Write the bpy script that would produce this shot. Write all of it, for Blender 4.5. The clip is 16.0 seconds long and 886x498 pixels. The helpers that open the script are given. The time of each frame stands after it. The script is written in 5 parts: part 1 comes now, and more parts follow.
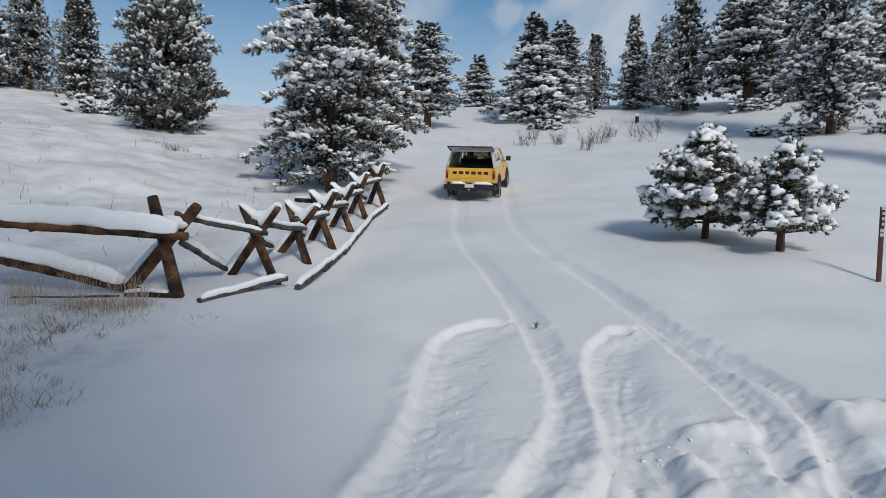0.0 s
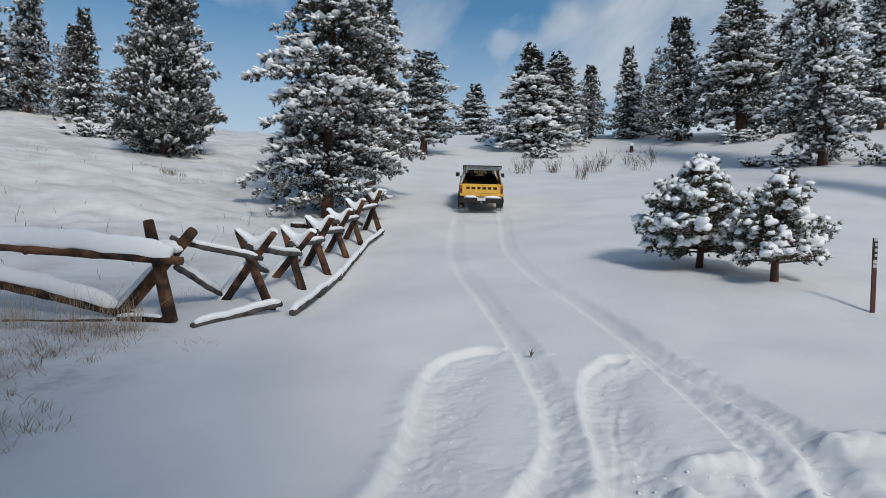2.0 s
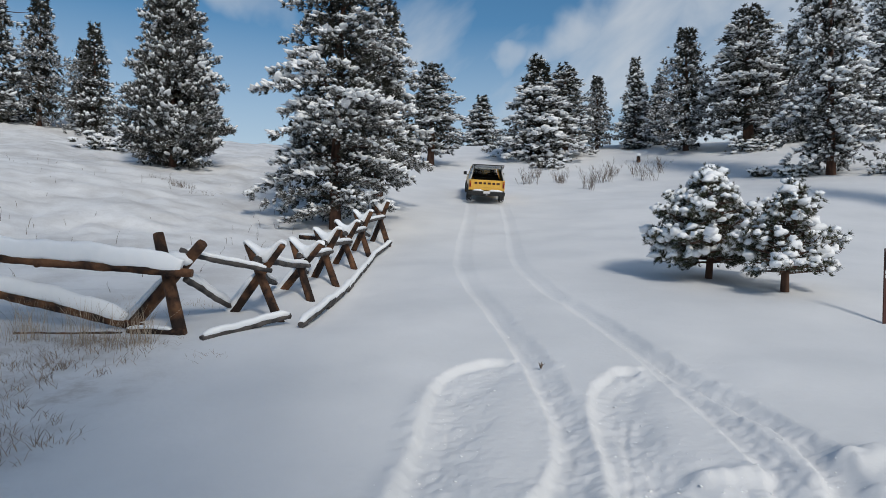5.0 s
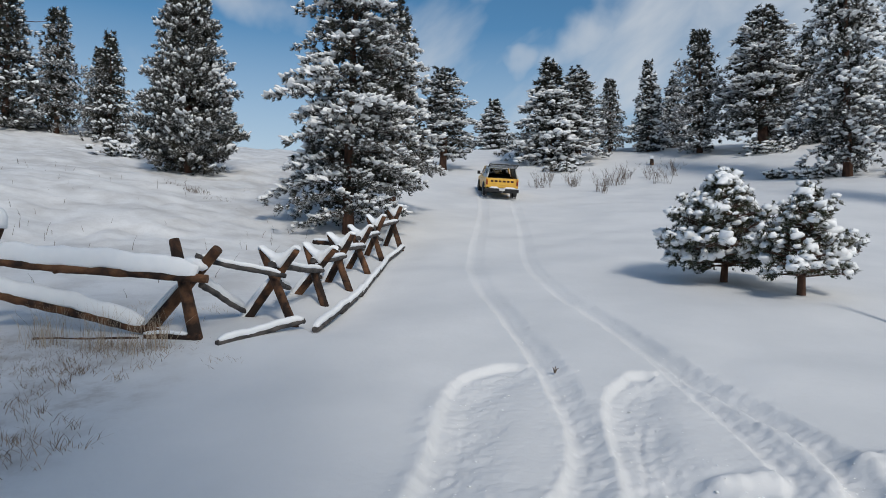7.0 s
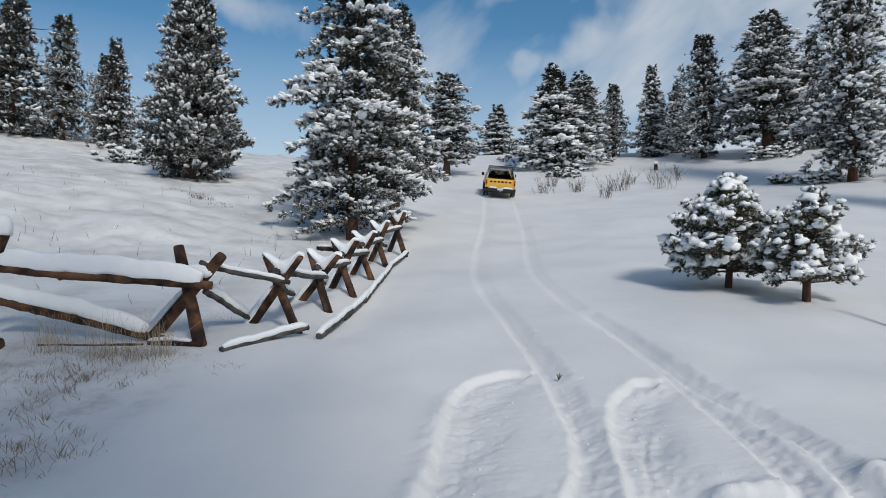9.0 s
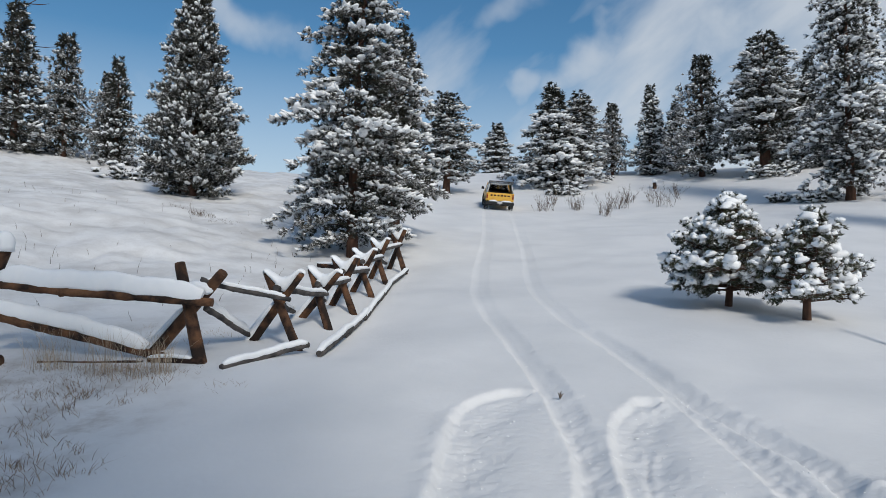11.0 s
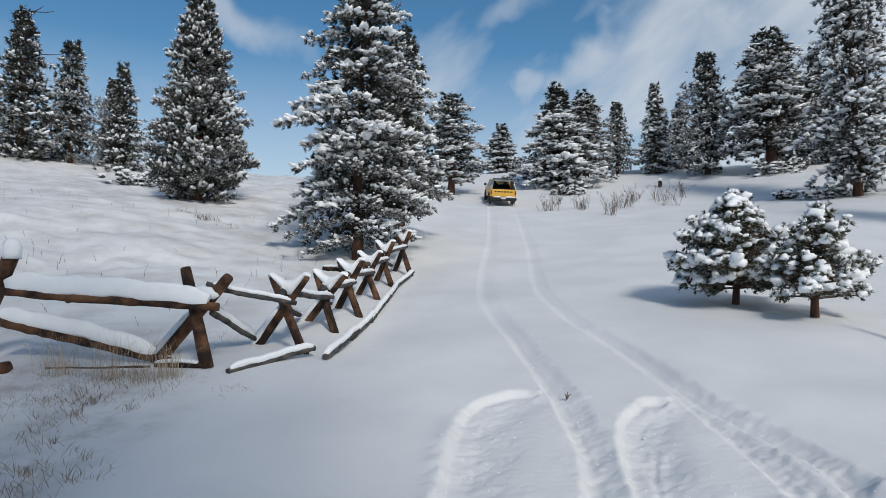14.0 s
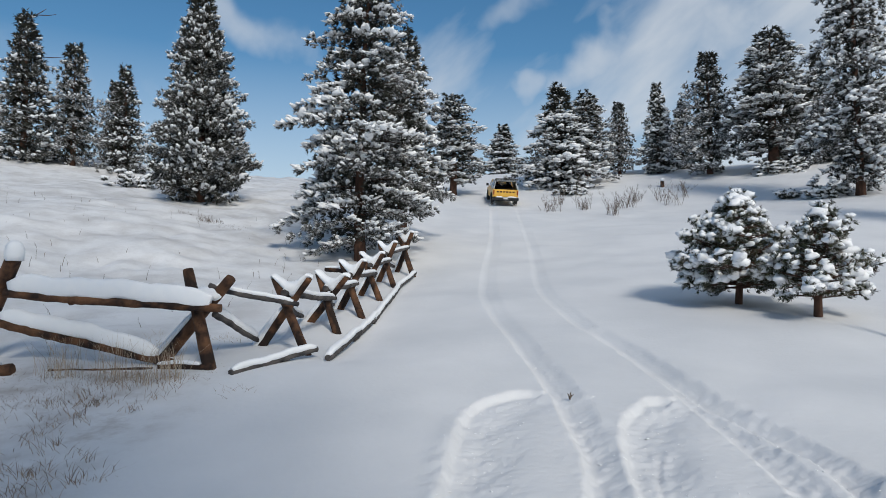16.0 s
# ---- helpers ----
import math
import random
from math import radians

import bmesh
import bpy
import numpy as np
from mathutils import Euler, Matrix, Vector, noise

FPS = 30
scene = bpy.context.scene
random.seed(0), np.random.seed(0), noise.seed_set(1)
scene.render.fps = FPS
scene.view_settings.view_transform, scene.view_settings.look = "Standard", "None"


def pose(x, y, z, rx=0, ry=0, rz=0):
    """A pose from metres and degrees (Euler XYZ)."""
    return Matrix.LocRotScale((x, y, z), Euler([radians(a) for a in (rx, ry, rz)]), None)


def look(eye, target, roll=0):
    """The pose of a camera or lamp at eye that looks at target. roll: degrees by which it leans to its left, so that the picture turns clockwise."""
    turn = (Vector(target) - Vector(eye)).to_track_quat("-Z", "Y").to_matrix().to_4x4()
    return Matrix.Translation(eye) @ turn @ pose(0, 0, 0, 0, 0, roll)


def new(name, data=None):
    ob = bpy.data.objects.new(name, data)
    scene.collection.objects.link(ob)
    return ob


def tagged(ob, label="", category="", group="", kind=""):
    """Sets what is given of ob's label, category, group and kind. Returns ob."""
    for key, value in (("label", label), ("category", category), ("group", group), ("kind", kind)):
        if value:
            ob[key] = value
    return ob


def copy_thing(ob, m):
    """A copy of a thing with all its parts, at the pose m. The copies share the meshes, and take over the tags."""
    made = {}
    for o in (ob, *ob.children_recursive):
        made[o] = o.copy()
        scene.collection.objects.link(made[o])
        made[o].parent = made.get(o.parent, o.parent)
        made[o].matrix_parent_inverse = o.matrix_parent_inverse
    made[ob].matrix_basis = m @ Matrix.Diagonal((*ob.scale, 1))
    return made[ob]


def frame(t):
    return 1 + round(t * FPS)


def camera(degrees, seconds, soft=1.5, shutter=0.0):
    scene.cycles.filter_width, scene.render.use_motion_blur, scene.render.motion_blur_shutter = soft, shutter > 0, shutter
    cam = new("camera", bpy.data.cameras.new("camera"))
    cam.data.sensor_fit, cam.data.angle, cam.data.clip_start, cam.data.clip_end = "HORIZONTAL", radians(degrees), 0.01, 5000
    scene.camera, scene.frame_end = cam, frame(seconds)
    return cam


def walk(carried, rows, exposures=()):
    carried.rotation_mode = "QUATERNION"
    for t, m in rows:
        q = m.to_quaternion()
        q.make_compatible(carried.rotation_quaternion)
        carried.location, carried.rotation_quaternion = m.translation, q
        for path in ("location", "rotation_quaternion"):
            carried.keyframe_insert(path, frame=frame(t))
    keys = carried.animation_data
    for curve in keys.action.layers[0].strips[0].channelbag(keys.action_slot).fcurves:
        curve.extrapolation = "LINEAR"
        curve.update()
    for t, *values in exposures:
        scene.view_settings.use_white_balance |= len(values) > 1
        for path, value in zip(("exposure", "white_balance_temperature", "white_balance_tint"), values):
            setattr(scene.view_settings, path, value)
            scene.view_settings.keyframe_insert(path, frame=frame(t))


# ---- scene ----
cam = camera(69.03, 16.0, soft=0.9)
# seconds, place, pitch, roll and yaw of the camera held at arm's length
PATH = [
    (0, 0.004, 0.001, 1.998, -2.50, -0.00, -0.00),
    (0.5, 0.020, 0.009, 2.000, -2.50, 0.13, 0.35),
    (1, 0.005, 0.004, 2.004, -1.19, -0.27, -0.30),
    (1.5, 0.007, 0.004, 2.009, -0.58, -0.38, -0.35),
    (2, -0.004, -0.004, 2.006, -0.15, -0.57, -0.43),
    (2.5, -0.016, -0.003, 2.009, -0.31, -0.43, -0.37),
    (3, -0.017, -0.008, 2.009, -0.51, -0.23, -0.01),
    (3.5, -0.015, -0.010, 2.012, 0.23, -0.27, 0.09),
    (4, -0.032, -0.001, 2.013, 0.37, -0.32, 0.05),
    (6.5, -0.021, -0.009, 2.033, 1.43, -0.47, 0.74),
    (7, -0.034, -0.017, 2.032, 1.12, -0.18, 1.30),
    (7.5, -0.031, 0.005, 2.049, 0.68, -0.36, 1.64),
    (8, -0.037, -0.023, 2.034, 0.33, -0.60, 1.77),
    (8.5, -0.035, -0.028, 2.039, 0.88, -0.27, 1.69),
    (9, -0.031, -0.019, 2.047, 1.59, -0.13, 1.65),
    (9.5, -0.038, -0.025, 2.046, 2.40, -0.29, 1.51),
    (12, -0.059, -0.037, 2.053, 3.28, -0.35, 1.65),
    (12.5, -0.051, -0.028, 2.050, 3.38, -0.41, 1.86),
    (13, -0.051, -0.021, 2.048, 3.12, -0.16, 2.37),
    (13.5, -0.033, -0.023, 2.053, 2.97, 0.35, 2.34),
    (14, -0.042, -0.031, 2.058, 3.24, 0.39, 2.12),
    (14.5, -0.039, -0.025, 2.050, 2.99, 0.36, 2.08),
    (15, -0.041, -0.016, 2.048, 2.52, 0.62, 2.30),
    (15.5, -0.034, -0.020, 2.052, 3.12, 0.79, 1.88),
    (16, -0.041, -0.024, 2.052, 3.33, 0.61, 2.33),
]
walk(cam, [(t, pose(x, y, z, 90 + p, r, w)) for t, x, y, z, p, r, w in PATH],
     exposures=[(0, -0.10), (8, -0.06), (12, 0.02), (16, 0.02)])

# ---- world and light ----
SUN_ELEVATION, SUN_AZIMUTH = 36.0, 158.0  # azimuth clockwise from the way ahead (+y)


def streak(a, b, width, strength):
    """A wisp of cloud between two directions of the sky: middle, the way along it, half length, half width, strength."""
    a, b = Vector(a), Vector(b)
    return tuple((a + b).normalized()), tuple((b - a).normalized()), (b - a).length / 2, width, strength


WISPS = [streak((-0.40, 0.83, 0.42), (-0.216, 0.913, 0.34), 0.030, 0.62), streak((-0.27, 0.922, 0.30), (-0.25, 0.94, 0.20), 0.06, 0.42),
         streak((0.12, 0.945, 0.295), (0.26, 0.89, 0.38), 0.032, 0.72), streak((0.075, 0.953, 0.285), (0.11, 0.95, 0.30), 0.018, 0.55),
         streak((0.215, 0.93, 0.285), (0.255, 0.925, 0.292), 0.020, 0.60), streak((0.02, 0.923, 0.375), (0.10, 0.91, 0.405), 0.022, 0.45),
         streak((0.26, 0.89, 0.36), (0.46, 0.83, 0.31), 0.06, 0.80),
         streak((-0.56, 0.78, 0.28), (-0.30, 0.92, 0.25), 0.07, 0.30)]


def build_world():
    world = bpy.data.worlds.new("winter_sky")
    scene.world = world
    world.use_nodes = True
    nt = world.node_tree
    nt.nodes.clear()
    out = nt.nodes.new("ShaderNodeOutputWorld")
    bg = nt.nodes.new("ShaderNodeBackground")
    sky = nt.nodes.new("ShaderNodeTexSky")
    sky.sky_type, sky.sun_disc = "NISHITA", False
    sky.sun_elevation, sky.sun_rotation = radians(SUN_ELEVATION), radians(SUN_AZIMUTH)
    sky.altitude, sky.air_density, sky.dust_density, sky.ozone_density = 0, 1.0, 0.1, 1.0
    bg.inputs["Strength"].default_value = 0.095
    coord = nt.nodes.new("ShaderNodeTexCoord")
    sep = nt.nodes.new("ShaderNodeSeparateXYZ")
    nt.links.new(coord.outputs["Generated"], sep.inputs[0])
    # streaks of thin cloud: noise on a sky dome flattened towards the horizon
    mapping = nt.nodes.new("ShaderNodeMapping")
    mapping.vector_type = "TEXTURE"
    mapping.inputs["Rotation"].default_value = (0, radians(-38), 0)
    mapping.inputs["Scale"].default_value = (0.55, 0.5, 0.20)
    mapping.inputs["Location"].default_value = (0.30, 0.0, 0.1)
    nt.links.new(coord.outputs["Generated"], mapping.inputs[0])
    n = nt.nodes.new("ShaderNodeTexNoise")
    n.inputs["Scale"].default_value, n.inputs["Detail"].default_value = 1.5, 6
    n.inputs["Roughness"].default_value = 0.5
    nt.links.new(mapping.outputs[0], n.inputs["Vector"])
    wisp = nt.nodes.new("ShaderNodeTexNoise")
    wisp.inputs["Scale"].default_value, wisp.inputs["Detail"].default_value = 9.0, 5
    nt.links.new(coord.outputs["Generated"], wisp.inputs["Vector"])
    # cloud thickens to the east (+x)
    side = nt.nodes.new("ShaderNodeMath")
    side.operation = "MULTIPLY_ADD"
    side.inputs[1].default_value, side.inputs[2].default_value = 0.46, 0.0
    nt.links.new(sep.outputs["X"], side.inputs[0])
    add = nt.nodes.new("ShaderNodeMath")
    add.operation = "ADD"
    nt.links.new(n.outputs["Fac"], add.inputs[0])
    nt.links.new(side.outputs[0], add.inputs[1])
    ramp = nt.nodes.new("ShaderNodeValToRGB")
    ramp.color_ramp.elements[0].position, ramp.color_ramp.elements[1].position = 0.47, 0.72
    ramp.color_ramp.elements[0].color, ramp.color_ramp.elements[1].color = (0, 0, 0, 1), (0.8, 0.8, 0.8, 1)
    nt.links.new(add.outputs[0], ramp.inputs[0])
    # pale haze near the horizon
    haze = nt.nodes.new("ShaderNodeMapRange")
    haze.inputs["From Min"].default_value, haze.inputs["From Max"].default_value = 0.10, 0.34
    haze.inputs["To Min"].default_value, haze.inputs["To Max"].default_value = 0.7, 0.0
    nt.links.new(sep.outputs["Z"], haze.inputs["Value"])
    peak = nt.nodes.new("ShaderNodeMath")
    peak.operation = "MAXIMUM"
    nt.links.new(ramp.outputs[0], peak.inputs[0])
    nt.links.new(haze.outputs[0], peak.inputs[1])
    # single wisps: middle, direction of the wisp, half length, half width, strength
    bend = nt.nodes.new("ShaderNodeTexNoise")
    bend.inputs["Scale"].default_value, bend.inputs["Detail"].default_value = 6.0, 4
    nt.links.new(coord.outputs["Generated"], bend.inputs["Vector"])
    warp = nt.nodes.new("ShaderNodeVectorMath")
    warp.operation = "MULTIPLY_ADD"
    warp.inputs[1].default_value = (0.16, 0.16, 0.16)
    nt.links.new(bend.outputs["Color"], warp.inputs[0])
    nt.links.new(coord.outputs["Generated"], warp.inputs[2])
    for mid, along, length, width, strength in WISPS:
        across = Vector(mid).cross(Vector(along)).normalized()
        terms = []
        for axis, size in ((along, length), (across, width)):
            dot = nt.nodes.new("ShaderNodeVectorMath")
            dot.operation = "DOT_PRODUCT"
            nt.links.new(warp.outputs[0], dot.inputs[0])
            dot.inputs[1].default_value = axis
            lean = nt.nodes.new("ShaderNodeMath")
            lean.operation = "MULTIPLY_ADD"
            lean.inputs[1].default_value, lean.inputs[2].default_value = 1 / size, -(Vector(mid) + Vector((0.08, 0.08, 0.08))).dot(Vector(axis)) / size
            nt.links.new(dot.outputs["Value"], lean.inputs[0])
            sq = nt.nodes.new("ShaderNodeMath")
            sq.operation = "POWER"
            sq.inputs[1].default_value = 2
            nt.links.new(lean.outputs[0], sq.inputs[0])
            terms.append(sq)
        total = nt.nodes.new("ShaderNodeMath")
        nt.links.new(terms[0].outputs[0], total.inputs[0])
        nt.links.new(terms[1].outputs[0], total.inputs[1])
        torn = nt.nodes.new("ShaderNodeMath")
        torn.operation = "MULTIPLY_ADD"
        torn.inputs[1].default_value = -6.0
        nt.links.new(wisp.outputs["Fac"], torn.inputs[0])
        nt.links.new(total.outputs[0], torn.inputs[2])
        fall = nt.nodes.new("ShaderNodeMapRange")
        fall.interpolation_type = "SMOOTHSTEP"
        fall.inputs["From Min"].default_value, fall.inputs["From Max"].default_value = -3.9, -0.9
        fall.inputs["To Min"].default_value, fall.inputs["To Max"].default_value = strength, 0.0
        nt.links.new(torn.outputs[0], fall.inputs["Value"])
        more = nt.nodes.new("ShaderNodeMath")
        more.operation = "MAXIMUM"
        nt.links.new(peak.outputs[0], more.inputs[0])
        nt.links.new(fall.outputs[0], more.inputs[1])
        peak = more
    mix = nt.nodes.new("ShaderNodeMix")
    mix.data_type = "RGBA"
    mix.inputs["B"].default_value = (6.2, 6.7, 7.3, 1)
    nt.links.new(peak.outputs[0], mix.inputs["Factor"])
    tone = nt.nodes.new("ShaderNodeHueSaturation")
    tone.inputs["Hue"].default_value, tone.inputs["Saturation"].default_value = 0.494, 1.31
    nt.links.new(sky.outputs[0], tone.inputs["Color"])
    nt.links.new(tone.outputs[0], mix.inputs["A"])
    nt.links.new(mix.outputs["Result"], bg.inputs["Color"])
    nt.links.new(bg.outputs[0], out.inputs[0])
    sun = new("sun", bpy.data.lights.new("sun", "SUN"))
    sun.data.energy, sun.data.angle, sun.data.color = 2.25, radians(11.0), (0.975, 0.915, 0.825)
    a, e = radians(SUN_AZIMUTH), radians(SUN_ELEVATION)
    to_sun = Vector((math.sin(a) * math.cos(e), math.cos(a) * math.cos(e), math.sin(e)))
    sun.matrix_world = look(to_sun * 60, (0, 0, 0))


build_world()


# ---- materials ----
def material(name, color, rough=0.7, metal=0.0, second=None, scale=8.0, stretch=(1, 1, 1), bump=0.0, bump_scale=60.0,
             island=0.0, spec=0.3, sharp=(0.35, 0.65), snow=None):
    """A principled surface: two tones mixed by noise, fine relief, and, where snow is (from, to), a white dusting on what faces up."""
    m = bpy.data.materials.new(name)
    m.use_nodes = True
    nt = m.node_tree
    p = nt.nodes["Principled BSDF"]
    p.inputs["Roughness"].default_value, p.inputs["Metallic"].default_value = rough, metal
    p.inputs["Specular IOR Level"].default_value = spec
    p.inputs["Base Color"].default_value = (*color, 1)
    coord = nt.nodes.new("ShaderNodeTexCoord")
    mapping = nt.nodes.new("ShaderNodeMapping")
    mapping.inputs["Scale"].default_value = stretch
    nt.links.new(coord.outputs["Object"], mapping.inputs[0])
    col = None
    if second:
        n = nt.nodes.new("ShaderNodeTexNoise")
        n.inputs["Scale"].default_value, n.inputs["Detail"].default_value = scale, 5
        nt.links.new(mapping.outputs[0], n.inputs["Vector"])
        r = nt.nodes.new("ShaderNodeMapRange")
        r.inputs["From Min"].default_value, r.inputs["From Max"].default_value = sharp
        nt.links.new(n.outputs["Fac"], r.inputs["Value"])
        mix = nt.nodes.new("ShaderNodeMix")
        mix.data_type = "RGBA"
        mix.inputs["A"].default_value, mix.inputs["B"].default_value = (*color, 1), (*second, 1)
        nt.links.new(r.outputs[0], mix.inputs["Factor"])
        col = mix.outputs["Result"]
    if island and col:
        g = nt.nodes.new("ShaderNodeNewGeometry")
        hsv = nt.nodes.new("ShaderNodeHueSaturation")
        r = nt.nodes.new("ShaderNodeMapRange")
        r.inputs["To Min"].default_value, r.inputs["To Max"].default_value = 1 - island, 1 + island
        nt.links.new(g.outputs["Random Per Island"], r.inputs["Value"])
        nt.links.new(r.outputs[0], hsv.inputs["Value"])
        nt.links.new(col, hsv.inputs["Color"])
        col = hsv.outputs[0]
    if snow and col:
        g = nt.nodes.new("ShaderNodeNewGeometry")
        sep = nt.nodes.new("ShaderNodeSeparateXYZ")
        nt.links.new(g.outputs["Normal"], sep.inputs[0])
        n = nt.nodes.new("ShaderNodeTexNoise")
        n.inputs["Scale"].default_value = 9.0
        nt.links.new(coord.outputs["Object"], n.inputs["Vector"])
        a = nt.nodes.new("ShaderNodeMath")
        a.operation = "MULTIPLY_ADD"
        a.inputs[1].default_value = 1.2
        nt.links.new(n.outputs["Fac"], a.inputs[0])
        nt.links.new(sep.outputs["Z"], a.inputs[2])
        r = nt.nodes.new("ShaderNodeMapRange")
        r.inputs["From Min"].default_value, r.inputs["From Max"].default_value = snow
        r.inputs["To Max"].default_value = 0.85
        nt.links.new(a.outputs[0], r.inputs["Value"])
        mix = nt.nodes.new("ShaderNodeMix")
        mix.data_type = "RGBA"
        mix.inputs["B"].default_value = (0.82, 0.84, 0.87, 1)
        nt.links.new(r.outputs[0], mix.inputs["Factor"])
        nt.links.new(col, mix.inputs["A"])
        col = mix.outputs["Result"]
    if col:
        nt.links.new(col, p.inputs["Base Color"])
    if bump:
        n = nt.nodes.new("ShaderNodeTexNoise")
        n.inputs["Scale"].default_value, n.inputs["Detail"].default_value = bump_scale, 4
        nt.links.new(mapping.outputs[0], n.inputs["Vector"])
        b = nt.nodes.new("ShaderNodeBump")
        b.inputs["Strength"].default_value, b.inputs["Distance"].default_value = bump, 0.02
        nt.links.new(n.outputs["Fac"], b.inputs["Height"])
        nt.links.new(b.outputs[0], p.inputs["Normal"])
    return m


M = dict(
    ground=material("ground_snow", (0.68, 0.69, 0.702), 0.65, second=(0.74, 0.746, 0.755), scale=0.7, bump=0.35, bump_scale=14, spec=0.25),
    snow=material("soft_snow", (0.84, 0.86, 0.88), 0.7, second=(0.88, 0.89, 0.90), scale=6, bump=0.12, bump_scale=18, spec=0.2),
    log=material("weathered_log", (0.020, 0.012, 0.009), 0.85, second=(0.150, 0.072, 0.036), scale=4, stretch=(1, 1, 1), sharp=(0.42, 0.66), bump=0.7, bump_scale=45, island=0.25),
    log_grey=material("grey_log", (0.030, 0.029, 0.030), 0.85, second=(0.095, 0.085, 0.08), scale=6, bump=0.6, bump_scale=45, island=0.2),
    bark=material("bark", (0.05, 0.028, 0.020), 0.9, second=(0.115, 0.06, 0.040), scale=7, stretch=(1, 1, 0.3), bump=0.9, bump_scale=25),
    needle=material("needles", (0.022, 0.025, 0.019), 0.65, second=(0.050, 0.050, 0.036), scale=2.5, island=0.35, snow=(1.05, 1.6)),
    # no snow; colour darkened to stand in for shade inside the crown
    needle_inner=material("inner_needles_shade_tint", (0.018, 0.020, 0.015), 0.7, second=(0.036, 0.036, 0.026), scale=2.5, island=0.35),
    needle_dusted=material("dusted_needles", (0.028, 0.030, 0.025), 0.7, second=(0.075, 0.076, 0.066), scale=2.5, island=0.4, snow=(0.72, 1.35)),
    needle_frost=material("frosted_needles", (0.075, 0.080, 0.076), 0.7, second=(0.17, 0.17, 0.165), scale=2.5, island=0.35, snow=(0.55, 1.2)),
    needle_green=material("green_needles", (0.030, 0.042, 0.018), 0.65, second=(0.060, 0.056, 0.028), scale=4, island=0.3, snow=(0.95, 1.55)),
    grass=material("dry_grass", (0.38, 0.29, 0.21), 0.85, second=(0.20, 0.14, 0.10), scale=9, island=0.35),
    straw=material("pale_straw", (0.52, 0.43, 0.33), 0.85, second=(0.33, 0.26, 0.19), scale=9, island=0.3),
    twig=material("bare_twig", (0.11, 0.085, 0.07), 0.85, second=(0.20, 0.16, 0.13), scale=9, island=0.3),
    yellow=material("yellow_paint", (0.78, 0.46, 0.07), 0.32, second=(0.68, 0.38, 0.06), scale=3, bump=0.05, spec=0.5),
    white=material("white_fibreglass", (0.62, 0.62, 0.60), 0.45, second=(0.5, 0.5, 0.48), scale=3, spec=0.4),
    black=material("black_trim", (0.012, 0.012, 0.013), 0.5, second=(0.025, 0.025, 0.025), scale=8),
    rubber=material("tyre_rubber", (0.014, 0.014, 0.014), 0.85, second=(0.05, 0.05, 0.05), scale=8, bump=0.5, bump_scale=50),
    steel=material("wheel_steel", (0.35, 0.35, 0.36), 0.4, 0.8, second=(0.22, 0.22, 0.22), scale=12),
    lettering=material("brown_lettering", (0.05, 0.018, 0.008), 0.5),
    red=material("red_lens", (0.22, 0.012, 0.01), 0.25, second=(0.15, 0.01, 0.01), scale=9, spec=0.5),
    amber=material("amber_lens", (0.5, 0.14, 0.01), 0.25),
    plate=material("plate_white", (0.6, 0.6, 0.6), 0.5),
    marker=material("brown_marker", (0.075, 0.028, 0.022), 0.6, second=(0.055, 0.02, 0.016), scale=6),
    decal=material("grey_decal", (0.42, 0.42, 0.43), 0.5, second=(0.33, 0.33, 0.34), scale=15),
    interior=material("dark_interior", (0.02, 0.02, 0.022), 0.8, second=(0.04, 0.04, 0.04), scale=5),
)


